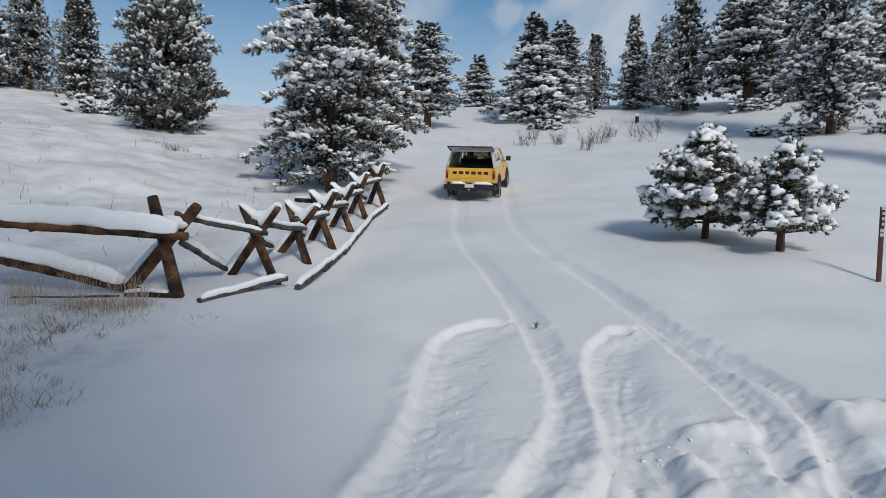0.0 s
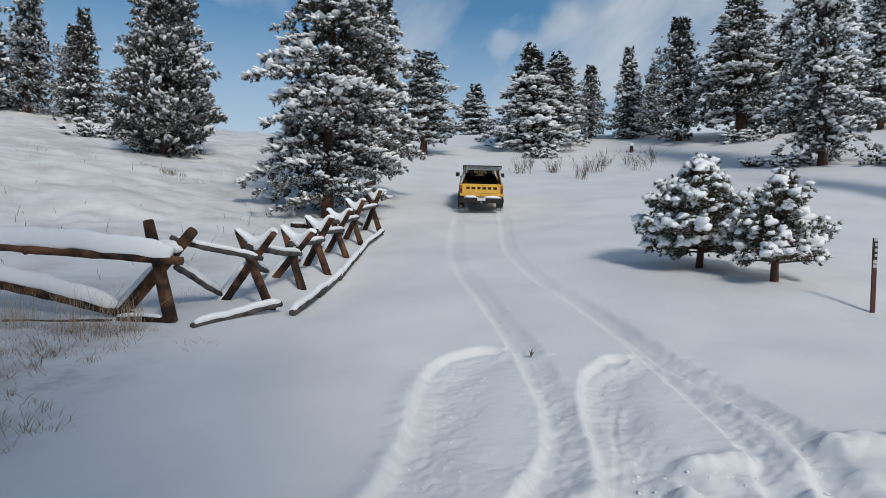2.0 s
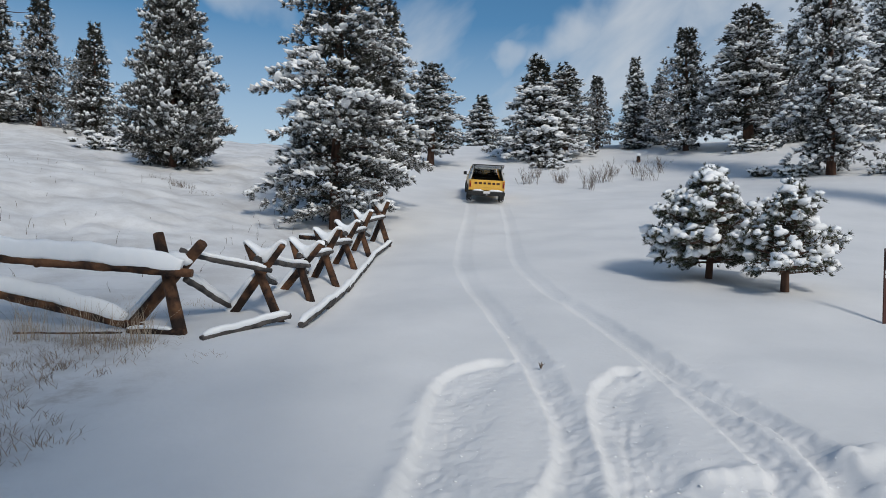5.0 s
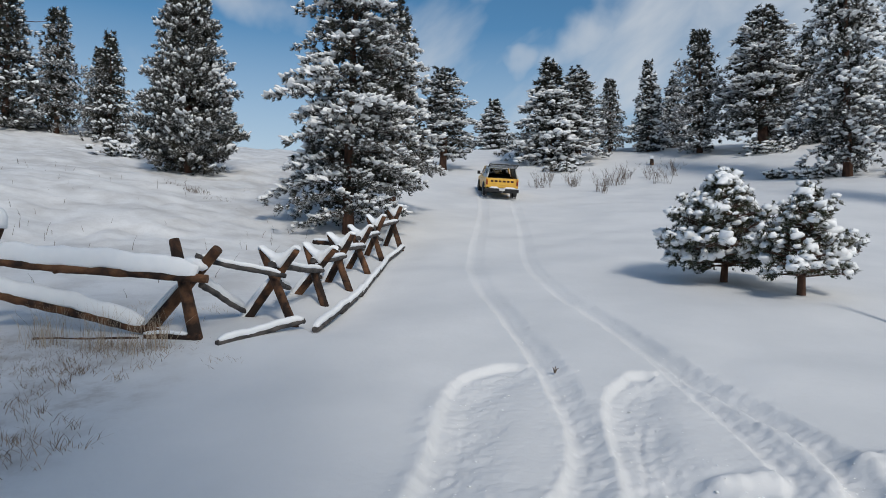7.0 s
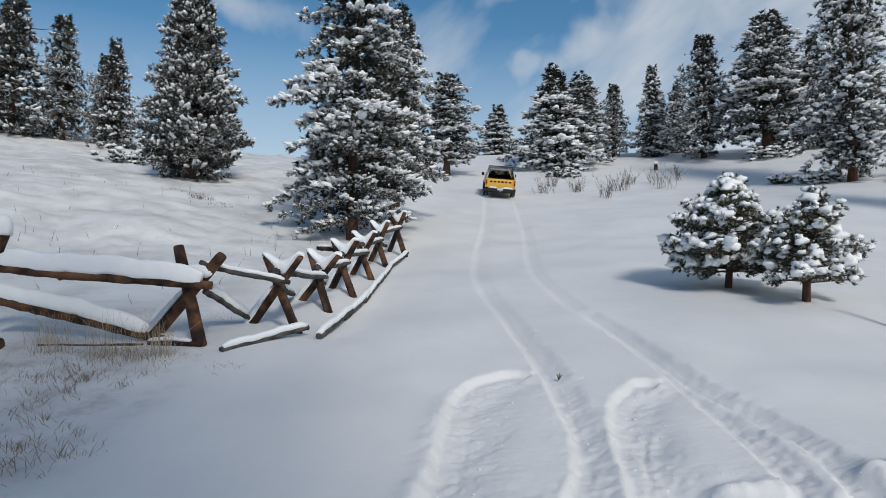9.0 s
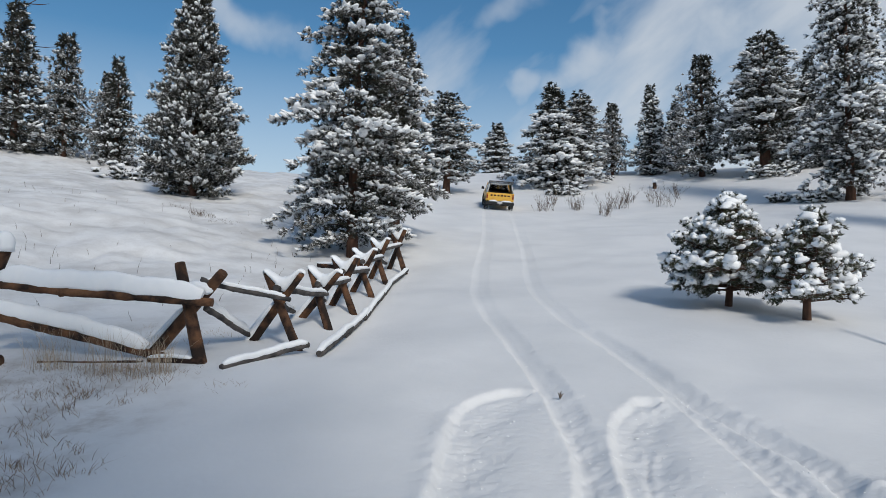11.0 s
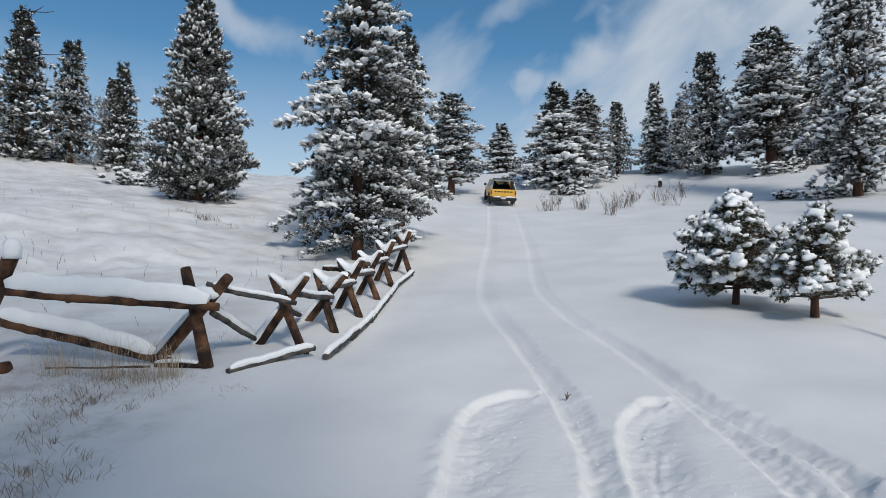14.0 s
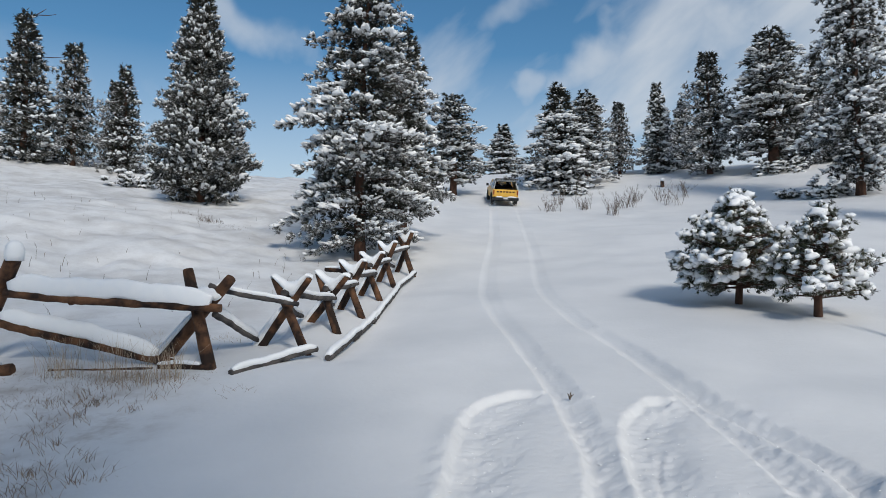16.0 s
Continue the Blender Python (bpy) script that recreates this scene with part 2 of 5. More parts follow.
def mottle(m):
    """Dry grass and soil showing faintly through thin snow on the bank to the west."""
    nt = m.node_tree
    p = nt.nodes["Principled BSDF"]
    under = p.inputs["Base Color"].links[0].from_socket
    coord = nt.nodes.new("ShaderNodeTexCoord")
    n = nt.nodes.new("ShaderNodeTexNoise")
    n.inputs["Scale"].default_value, n.inputs["Detail"].default_value, n.inputs["Roughness"].default_value = 0.8, 7, 0.62
    nt.links.new(coord.outputs["Object"], n.inputs["Vector"])
    r = nt.nodes.new("ShaderNodeMapRange")
    r.inputs["From Min"].default_value, r.inputs["From Max"].default_value, r.inputs["To Max"].default_value = 0.42, 0.64, 0.60
    nt.links.new(n.outputs["Fac"], r.inputs["Value"])
    sep = nt.nodes.new("ShaderNodeSeparateXYZ")
    nt.links.new(coord.outputs["Object"], sep.inputs[0])
    west = nt.nodes.new("ShaderNodeMapRange")
    west.inputs["From Min"].default_value, west.inputs["From Max"].default_value = -2.6, -4.4
    nt.links.new(sep.outputs["X"], west.inputs["Value"])
    mul = nt.nodes.new("ShaderNodeMath")
    mul.operation = "MULTIPLY"
    nt.links.new(r.outputs[0], mul.inputs[0])
    nt.links.new(west.outputs[0], mul.inputs[1])
    mix = nt.nodes.new("ShaderNodeMix")
    mix.data_type = "RGBA"
    mix.inputs["B"].default_value = (0.43, 0.42, 0.415, 1)
    nt.links.new(mul.outputs[0], mix.inputs["Factor"])
    nt.links.new(under, mix.inputs["A"])
    # bare soil and flattened grass between thin patches of snow, on the verge this side of the fence
    n = nt.nodes.new("ShaderNodeTexNoise")
    n.inputs["Scale"].default_value, n.inputs["Detail"].default_value, n.inputs["Roughness"].default_value = 2.1, 6, 0.65
    nt.links.new(coord.outputs["Object"], n.inputs["Vector"])
    r = nt.nodes.new("ShaderNodeMapRange")
    r.inputs["From Min"].default_value, r.inputs["From Max"].default_value, r.inputs["To Max"].default_value = 0.49, 0.66, 0.45
    nt.links.new(n.outputs["Fac"], r.inputs["Value"])
    verge = nt.nodes.new("ShaderNodeMapRange")
    verge.inputs["From Min"].default_value, verge.inputs["From Max"].default_value = -2.9, -3.8
    nt.links.new(sep.outputs["X"], verge.inputs["Value"])
    nearer = nt.nodes.new("ShaderNodeMapRange")
    nearer.inputs["From Min"].default_value, nearer.inputs["From Max"].default_value = 8.6, 8.1
    nt.links.new(sep.outputs["Y"], nearer.inputs["Value"])
    both = r.outputs[0]
    for w in (verge, nearer):
        mul = nt.nodes.new("ShaderNodeMath")
        mul.operation = "MULTIPLY"
        nt.links.new(both, mul.inputs[0])
        nt.links.new(w.outputs[0], mul.inputs[1])
        both = mul.outputs[0]
    soil = nt.nodes.new("ShaderNodeMix")
    soil.data_type = "RGBA"
    soil.inputs["B"].default_value = (0.24, 0.19, 0.15, 1)
    nt.links.new(both, soil.inputs["Factor"])
    nt.links.new(mix.outputs["Result"], soil.inputs["A"])
    nt.links.new(soil.outputs["Result"], p.inputs["Base Color"])


mottle(M["ground"])


def glass_material():
    m = bpy.data.materials.new("tinted_glass")
    m.use_nodes = True
    p = m.node_tree.nodes["Principled BSDF"]
    p.inputs["Base Color"].default_value = (0.55, 0.58, 0.60, 1)
    p.inputs["Roughness"].default_value = 0.03
    p.inputs["Transmission Weight"].default_value = 0.9
    p.inputs["IOR"].default_value = 1.3
    return m


M["glass"] = glass_material()


# ---- mesh helpers ----
def part(name, bm, mat, parent=None, label=""):
    """Links a bmesh as one mesh object under a thing or a part."""
    me = bpy.data.meshes.new(name)
    bm.to_mesh(me)
    bm.free()
    ob = new(name, me)
    me.materials.append(mat)
    if parent:
        ob.parent = parent
    return tagged(ob, label)


def mesh_part(name, verts, faces, mat, parent=None, label="", smooth=False):
    me = bpy.data.meshes.new(name)
    verts = np.asarray(verts, dtype=np.float32)
    faces = np.asarray(faces, dtype=np.int32)
    k = faces.shape[1]
    me.vertices.add(len(verts))
    me.vertices.foreach_set("co", verts.ravel())
    me.loops.add(faces.size)
    me.loops.foreach_set("vertex_index", faces.ravel())
    me.polygons.add(len(faces))
    me.polygons.foreach_set("loop_start", np.arange(0, faces.size, k, dtype=np.int32))
    me.update(calc_edges=True)
    me.validate()
    me.polygons.foreach_set("use_smooth", np.full(len(faces), smooth))
    me.materials.append(mat)
    ob = new(name, me)
    if parent:
        ob.parent = parent
    return tagged(ob, label)


def thing(name, m, label, category, group=""):
    ob = new(name)
    ob.matrix_basis = m
    ob.empty_display_size = 0.1
    return tagged(ob, label, category, group)


def box(bm, c, size, bevel=0.0, turn=None):
    r = bmesh.ops.create_cube(bm, size=1.0)
    vs = r["verts"]
    for v in vs:
        v.co = Vector((v.co.x * size[0], v.co.y * size[1], v.co.z * size[2]))
        if turn:
            v.co = turn @ v.co
        v.co += Vector(c)
    if bevel:
        es = list({e for v in vs for e in v.link_edges})
        bmesh.ops.bevel(bm, geom=es, offset=bevel, segments=2, affect="EDGES", profile=0.6)


def tube(bm, pts, radii, sides=8, flat=1.0, wobble=0.0, seed=0, square=1.0):
    """A closed round bar along pts; flat squashes it in z, square below 1 gives it fuller corners."""
    full = lambda c: math.copysign(abs(c) ** square, c)
    rng = np.random.default_rng(seed)
    pts = [Vector(p) for p in pts]
    rings = []
    for i, p in enumerate(pts):
        d = (pts[min(i + 1, len(pts) - 1)] - pts[max(i - 1, 0)]).normalized()
        up = Vector((0, 0, 1)) if abs(d.z) < 0.95 else Vector((0, 1, 0))
        side = d.cross(up).normalized()
        up = side.cross(d)
        r = radii[i] if hasattr(radii, "__len__") else radii
        ring = []
        for k in range(sides):
            a = 2 * math.pi * k / sides
            rr = r * (1 + wobble * rng.uniform(-1, 1))
            ring.append(bm.verts.new(p + side * full(math.cos(a)) * rr + up * full(math.sin(a)) * rr * flat))
        rings.append(ring)
    for a, b in zip(rings, rings[1:]):
        for k in range(sides):
            f = bm.faces.new((a[k], a[(k + 1) % sides], b[(k + 1) % sides], b[k]))
            f.smooth = True
    bm.faces.new(list(reversed(rings[0])))
    bm.faces.new(rings[-1])


def prism(bm, outline, x0, x1, bevel=0.0):
    """An outline in y and z drawn out from x0 to x1."""
    a = [bm.verts.new((x0, y, z)) for y, z in outline]
    b = [bm.verts.new((x1, y, z)) for y, z in outline]
    n = len(a)
    for k in range(n):
        bm.faces.new((a[k], a[(k + 1) % n], b[(k + 1) % n], b[k]))
    fa, fb = bm.faces.new(list(reversed(a))), bm.faces.new(b)
    bmesh.ops.recalc_face_normals(bm, faces=bm.faces)
    if bevel:
        bmesh.ops.bevel(bm, geom=list(fa.edges) + list(fb.edges), offset=bevel, segments=2, affect="EDGES")


def wave(x, y, scale, seed):
    """Smooth value noise, about -1 to 1, for arrays."""
    rng = np.random.default_rng(seed)
    t = rng.uniform(-1, 1, (256, 256))
    x, y = np.asarray(x) / scale + 1000.5, np.asarray(y) / scale + 1000.5
    i, j = np.floor(x).astype(int), np.floor(y).astype(int)
    u, v = x - i, y - j
    u, v = u * u * (3 - 2 * u), v * v * (3 - 2 * v)
    g = lambda a, b: t[a % 256, b % 256]
    return (g(i, j) * (1 - u) + g(i + 1, j) * u) * (1 - v) + (g(i, j + 1) * (1 - u) + g(i + 1, j + 1) * u) * v


# ---- the hillside ----
# a tilted plane and broad mounds: seven columns 20 m apart, then smaller ones near the track
SWELL = [-2.42, -3.36, 3.63, 4.55, -0.13, -0.67, 0.62, 2.03, 0.51, 3.26, -4.88, 1.99, 3.46, -4.91, -0.87, -0.07, -1.37, 3.35, 4.78, -2.17, -0.74, 0.44, 4.91, -7.91, -3.84, 7.45, 1.30, -1.22, 1.92, -1.39, 7.35, -1.01, 0.60, 3.84, 1.29, 1.62, 5.82, -5.70, 3.87, 3.50, 0.66, 0.39, 3.49, 4.86, 4.97, -0.12, -0.38, 1.62, 0.11, -1.23, -0.26, -0.48, 0.38, 0.52, 1.75, -0.70, 1.55, -1.32, -1.31, 1.04, -0.90, 1.28, 0.82, 2.12, -0.77, 0.15, -1.27, -1.27, 1.08, -0.00]
MOUNDS = [(cx, cy, s) for s, gx, gy in ((22, range(-60, 61, 20), range(-20, 111, 22)), (9, range(-16, 17, 8), range(2, 31, 7)))
          for cx in gx for cy in gy]


def hill(x, y):
    """Height of the hillside, without ruts."""
    x, y = np.asarray(x, float), np.asarray(y, float)
    cx, cy = np.clip(x, -55, 55), np.clip(y, -16, 100)
    z = SWELL[0] + SWELL[1] * cx / 30 + SWELL[2] * cy / 30
    for w, (a, b, s) in zip(SWELL[3:], MOUNDS):
        z = z + w * np.exp(-((cx - a) ** 2 + (cy - b) ** 2) / (2 * s * s))
    # shallow dip along the track's left edge, in front of the fence
    z = z - 0.12 * np.exp(-((x + 1.9) / 1.0) ** 2) / (1 + np.exp(np.clip((8.9 - y) * 5, -40, 40))) / (1 + np.exp(np.clip((y - 20.5) * 3, -40, 40)))
    out = np.hypot(x - cx, y - cy)
    return z - 0.07 * out * np.where(y > 50, 1, 0.15)


def on(x, y, lift=0.0):
    return float(hill(x, y)) + lift


def away(x, y, line):
    """Distance from a broken line, and the side of it (positive to its right)."""
    best, side = np.full(x.shape, 1e9), np.zeros(x.shape)
    for (ax, ay), (bx, by) in zip(line, line[1:]):
        dx, dy = bx - ax, by - ay
        t = np.clip(((x - ax) * dx + (y - ay) * dy) / (dx * dx + dy * dy), 0, 1)
        d = np.hypot(x - ax - t * dx, y - ay - t * dy)
        s = (x - ax) * dy - (y - ay) * dx
        side = np.where(d < best, np.sign(s), side)
        best = np.minimum(best, d)
    return best, side


def curve(line, n=8):
    """A smooth line through the given points."""
    pts = [Vector((*p, 0)) for p in line]
    pts = [pts[0] * 2 - pts[1]] + pts + [pts[-1] * 2 - pts[-2]]
    res = []
    for a, b, c, d in zip(pts, pts[1:], pts[2:], pts[3:]):
        for k in range(n):
            t = k / n
            p = 0.5 * (2 * b + (c - a) * t + (2 * a - 5 * b + 4 * c - d) * t * t + (3 * b - a - 3 * c + d) * t ** 3)
            res.append((p.x, p.y))
    return res + [tuple(line[-1])]


RUTS = [  # line, half width, depth, ridge, slump of the sunlit wall
    (curve([(1.4, 39), (1.35, 36), (1.0, 26), (0.6, 20), (0.38, 15), (0.52, 12.2), (0.70, 10.5), (0.85, 8.9), (0.98, 7.9), (1.04, 6.8), (1.05, 6.0), (1.03, 5.4), (0.95, 4.9), (0.77, 4.4), (0.48, 3.85), (0.15, 3.2)]), 0.13, 0.085, 0.014, 0.05),
    (curve([(2.9, 39), (2.8, 36.5), (2.4, 26), (2.2, 22), (1.87, 17.6), (1.72, 14.5), (1.84, 12.7), (2.0, 10.8), (2.18, 9.3), (2.3, 8.2), (2.40, 7.2), (2.47, 6.3), (2.48, 5.6), (2.46, 5.1), (2.39, 4.6), (2.26, 4.1), (2.08, 3.5)]), 0.12, 0.072, 0.014, 0.045),
    (curve([(2.06, 10.8), (2.24, 9.4), (2.41, 8.1), (2.53, 7.37), (2.67, 6.76), (2.80, 6.18), (2.88, 5.79), (2.93, 5.32), (2.85, 4.83), (2.71, 4.37), (2.48, 3.79), (2.3, 3.2)]), 0.12, 0.10, 0.014, 0.04),
    (curve([(0.60, 7.32), (0.28, 6.96), (0.11, 6.4), (0.03, 5.6), (-0.04, 4.95), (-0.13, 4.4), (-0.26, 4.0), (-0.45, 3.3)]), 0.25, 0.088, 0.0, 0.09),
    (curve([(2.02, 7.0), (1.70, 6.5), (1.56, 5.95), (1.49, 5.4), (1.46, 4.95), (1.40, 4.5), (1.2, 3.8), (0.95, 3.1)]), 0.23, 0.092, 0.0, 0.065),
    (curve([(1.60, 5.75), (1.50, 5.4), (1.42, 5.0), (1.27, 4.5), (1.10, 4.1), (0.85, 3.6)]), 0.05, 0.115, 0.0, 0.03),
]


def ground_height(x, y):
    """Height of the snow, with drifts, ruts and churned banks."""
    z = hill(x, y)
    near = np.exp(-((np.maximum(np.hypot(x, y - 20) - 45, 0)) / 20) ** 2)
    z += near * (0.07 * wave(x, y, 2.6, 1) + 0.035 * wave(x, y, 1.1, 2) + 0.010 * wave(x, y, 0.45, 3) * np.clip((4 - x) / 0.6, 0, 1) * np.clip((x + 1.5) / 0.6, 0, 1) * np.clip((9.4 - y) / 0.8, 0, 1))
    # drifted, uneven snow on the left bank
    bank = 1 / (1 + np.exp(np.clip((x + 5.5), -20, 20)))
    z += near * bank * (0.16 * wave(x + 0.3 * y, y, 2.1, 4) + 0.10 * np.abs(wave(x, y, 0.9, 5)) + 0.05 * wave(x, y, 0.42, 6))
    fine = (x > -3) & (x < 6) & (y > 1.5) & (y < 42)
    fx, fy = x[fine], y[fine]
    dz, chopped = np.zeros(fx.shape), np.zeros(fx.shape)
    for line, w, depth, ridge, slump in RUTS:
        d, s = away(fx, fy, line)
        d = d + 0.020 * wave(fx, fy, 0.4, 11) + 0.012 * wave(fx, fy, 0.09, 12)
        near = np.clip((15 - fy) / 7, 0, 1)
        fade = np.clip((17 - fy) / 9, 0.4, 1) * np.clip((45 - fy) / 6, 0, 1)
        wide = w + 0.03 * (1 - near)
        # the wall away from the sun is steep, the other slumped
        inner = 1 / (1 + np.exp(np.clip((d - wide) / (0.016 + slump * (s < 0) + 0.02 * (1 - near)), -30, 30)))
        dz = np.minimum(dz, -depth * inner * fade)
        dz += ridge * fade * np.exp(-((d - wide - 0.09) / 0.07) ** 2) * (0.8 + 0.7 * wave(fx, fy, 0.13, 13))
        chopped = np.maximum(chopped, np.exp(-(d / (w + 0.1)) ** 2) * fade)
    # churned snow where the car turned
    turned = np.exp(-((fx - 1.9) / 1.3) ** 2 - ((fy - 3.7) / 0.85) ** 2)
    chopped = np.clip(chopped * np.clip((9 - fy) / 4, 0.10, 1) + 0.9 * turned, 0, 1)
    dz += chopped * (0.014 * wave(fx, fy, 0.3, 21) + 0.012 * wave(fx, fy, 0.16, 22) + 0.024 * np.abs(wave(fx, fy, 0.065, 23)))
    dz += 0.15 * turned * np.maximum(wave(fx + 0.4, fy, 0.27, 24), 0) + 0.09 * turned * np.maximum(wave(fx, fy, 0.17, 25), 0)
    # banks pushed up at the ends of the two short tracks
    rough = 1 + 0.38 * wave(fx, fy, 0.17, 26) + 0.25 * wave(fx, fy, 0.075, 27)
    horn = away(fx, fy, curve([(0.72, 7.46), (0.30, 7.18), (-0.05, 6.68), (-0.24, 6.1), (-0.28, 5.5)]))
    dz += rough * 0.022 * np.exp(-(horn[0] / np.where(horn[1] > 0, 0.13, 0.22)) ** 2)
    dz += rough * 0.018 * np.exp(-(away(fx, fy, curve([(-0.28, 5.5), (-0.33, 4.95), (-0.45, 4.4), (-0.6, 3.8)]))[0] / 0.10) ** 2)
    dz += rough * 0.05 * np.exp(-(away(fx, fy, [(2.08, 7.05), (1.86, 6.95)])[0] / 0.14) ** 2)
    dz += rough * 0.016 * np.exp(-(away(fx, fy, curve([(1.80, 6.85), (1.50, 6.45), (1.30, 5.85), (1.20, 5.3)]))[0] / 0.09) ** 2)
    dz += rough * 0.055 * np.exp(-(away(fx, fy, [(1.80, 4.62), (2.28, 4.74)])[0] / 0.10) ** 2)
    dz += rough * 0.09 * np.exp(-(away(fx, fy, [(3.12, 4.97), (3.6, 5.02), (4.4, 5.2)])[0] / 0.14) ** 2)
    z[fine] += dz
    return z


def snow_at(x, y):
    return float(ground_height(np.array([x]), np.array([y]))[0])


def build_ground():
    far = [70, 85, 105, 140, 200, 320, 600, 1200, 2400]
    xs = np.array([-v for v in reversed(far)] + list(np.arange(-58, -22, 1.0)) + list(np.arange(-22, -9, 0.35)) + list(np.arange(-9, -1.6, 0.16)) + list(np.arange(-1.6, -0.9, 0.05)) + list(np.arange(-0.9, 3.5, 0.026)) + list(np.arange(3.5, 4.2, 0.05))
                  + list(np.arange(4.2, 10, 0.16)) + list(np.arange(10, 60, 1.0)) + far)
    ys = np.array([-2400, -1200, -600, -300, -150, -80, -40] + list(np.arange(-20, 2.4, 0.8)) + list(np.arange(2.4, 3.4, 0.05)) + list(np.arange(3.4, 7.6, 0.028)) + list(np.arange(7.6, 9.6, 0.05))
                  + list(np.arange(9.6, 40, 0.16)) + list(np.arange(40, 104, 1.0)) + [110, 130, 170, 240, 400, 800, 1600, 2600])
    xs = xs[np.r_[True, np.diff(xs) > 0.01]]
    ys = ys[np.r_[True, np.diff(ys) > 0.01]]
    x, y = np.meshgrid(xs, ys)
    z = ground_height(x, y)
    nx, ny = len(xs), len(ys)
    i = np.arange(nx * ny).reshape(ny, nx)
    q = np.stack([i[:-1, :-1], i[:-1, 1:], i[1:, 1:], i[1:, :-1]], -1).reshape(-1, 4)
    ob = mesh_part("ground", np.stack([x, y, z], -1).reshape(-1, 3), q, M["ground"], smooth=True)
    tagged(ob, "snow-covered hillside with fresh tyre ruts", "ground", kind="structure")


build_ground()


# ---- conifers ----
def tuft_shape(rng, n, length, width, spread):
    """n narrow blades fanned about +x."""
    v, f = [], []
    for k in range(n):
        d = np.array([1.0, rng.normal(0, spread), rng.normal(0.05, spread)])
        d /= np.linalg.norm(d)
        a = np.cross(d, [0.1, 0.3, 1.0])
        a /= np.linalg.norm(a)
        b = np.cross(d, a)
        L, w = length * rng.uniform(0.6, 1.1), width * rng.uniform(0.7, 1.3)
        o = d * L * rng.uniform(-0.15, 0.25)
        t = rng.uniform(0, 6.3)
        i = len(v)
        for j in range(3):
            c, s = math.cos(t + j * 2.09), math.sin(t + j * 2.09)
            v.append(o + d * L * rng.uniform(0, 0.3) + (a * c + b * s) * w)
        v.append(o + d * L)
        for j in range(3):
            f.append((i + j, i + (j + 1) % 3, i + 3))
    return np.array(v), np.array(f)


def lump_shape(rng, rough=0.25, full=True):
    """A small uneven cap of snow, about one across and 0.6 high."""
    bm = bmesh.new()
    bmesh.ops.create_icosphere(bm, subdivisions=1, radius=0.5)
    v = np.array([p.co for p in bm.verts])
    f = np.array([[p.index for p in q.verts] for q in bm.faces])
    bm.free()
    if not full:
        v = np.array([(0.5, 0, 0), (0, 0.5, 0), (-0.5, 0, 0), (0, -0.5, 0), (0, 0, 0.5), (0, 0, -0.5)])
        f = np.array([(0, 1, 4), (1, 2, 4), (2, 3, 4), (3, 0, 4), (1, 0, 5), (2, 1, 5), (3, 2, 5), (0, 3, 5)])
    v *= 1 + rng.uniform(-rough, rough, (len(v), 1))
    v[:, 2] *= np.where(v[:, 2] > 0, 0.75, 0.45)
    return v, f


def scatter(shapes, places, dirs, sizes, rng, level=False):
    """Copies of the shapes, joined, each turned to its direction."""
    V, F, base = [], [], 0
    which = rng.integers(0, len(shapes), len(places))
    for k, (sv, sf) in enumerate(shapes):
        sel = np.where(which == k)[0]
        if not len(sel):
            continue
        d = dirs[sel] / np.maximum(np.linalg.norm(dirs[sel], axis=1, keepdims=True), 1e-6)
        if level:
            a = rng.uniform(0, 6.3, len(sel))
            X = np.stack([np.cos(a), np.sin(a), rng.normal(0, 0.15, len(sel))], -1)
            X /= np.linalg.norm(X, axis=1, keepdims=True)
        else:
            X = d
        Y = np.cross(np.array([0, 0, 1.0]) + rng.normal(0, 0.2, (len(sel), 3)), X)
        Y /= np.maximum(np.linalg.norm(Y, axis=1, keepdims=True), 1e-6)
        Z = np.cross(X, Y)
        s = sizes[sel]
        s = s if s.ndim == 2 else np.repeat(s[:, None], 3, 1)
        P = (sv[None, :, 0:1] * (X * s[:, 0:1])[:, None] + sv[None, :, 1:2] * (Y * s[:, 1:2])[:, None] + sv[None, :, 2:3] * (Z * s[:, 2:3])[:, None]
             + places[sel][:, None])
        n = len(sv)
        Fk = sf[None] + (np.arange(len(sel)) * n)[:, None, None] + base
        V.append(P.reshape(-1, 3))
        F.append(Fk.reshape(-1, 3))
        base += n * len(sel)
    return np.concatenate(V), np.concatenate(F)


def cushion_shape(rng, seed):
    """An uneven pad of settled snow, about one across and half as high."""
    bm = bmesh.new()
    bmesh.ops.create_icosphere(bm, subdivisions=2, radius=0.5)
    for q in bm.verts:
        q.co *= 1 + 1.15 * noise.noise(q.co * 2.9 + Vector((seed * 7.3, 1.7, 0.4)))
        q.co.z *= 0.8 if q.co.z > 0 else 0.35
    bm.verts.ensure_lookup_table()
    v = np.array([q.co for q in bm.verts])
    f = np.array([[q.index for q in g.verts] for g in bm.faces])
    bm.free()
    return v, f


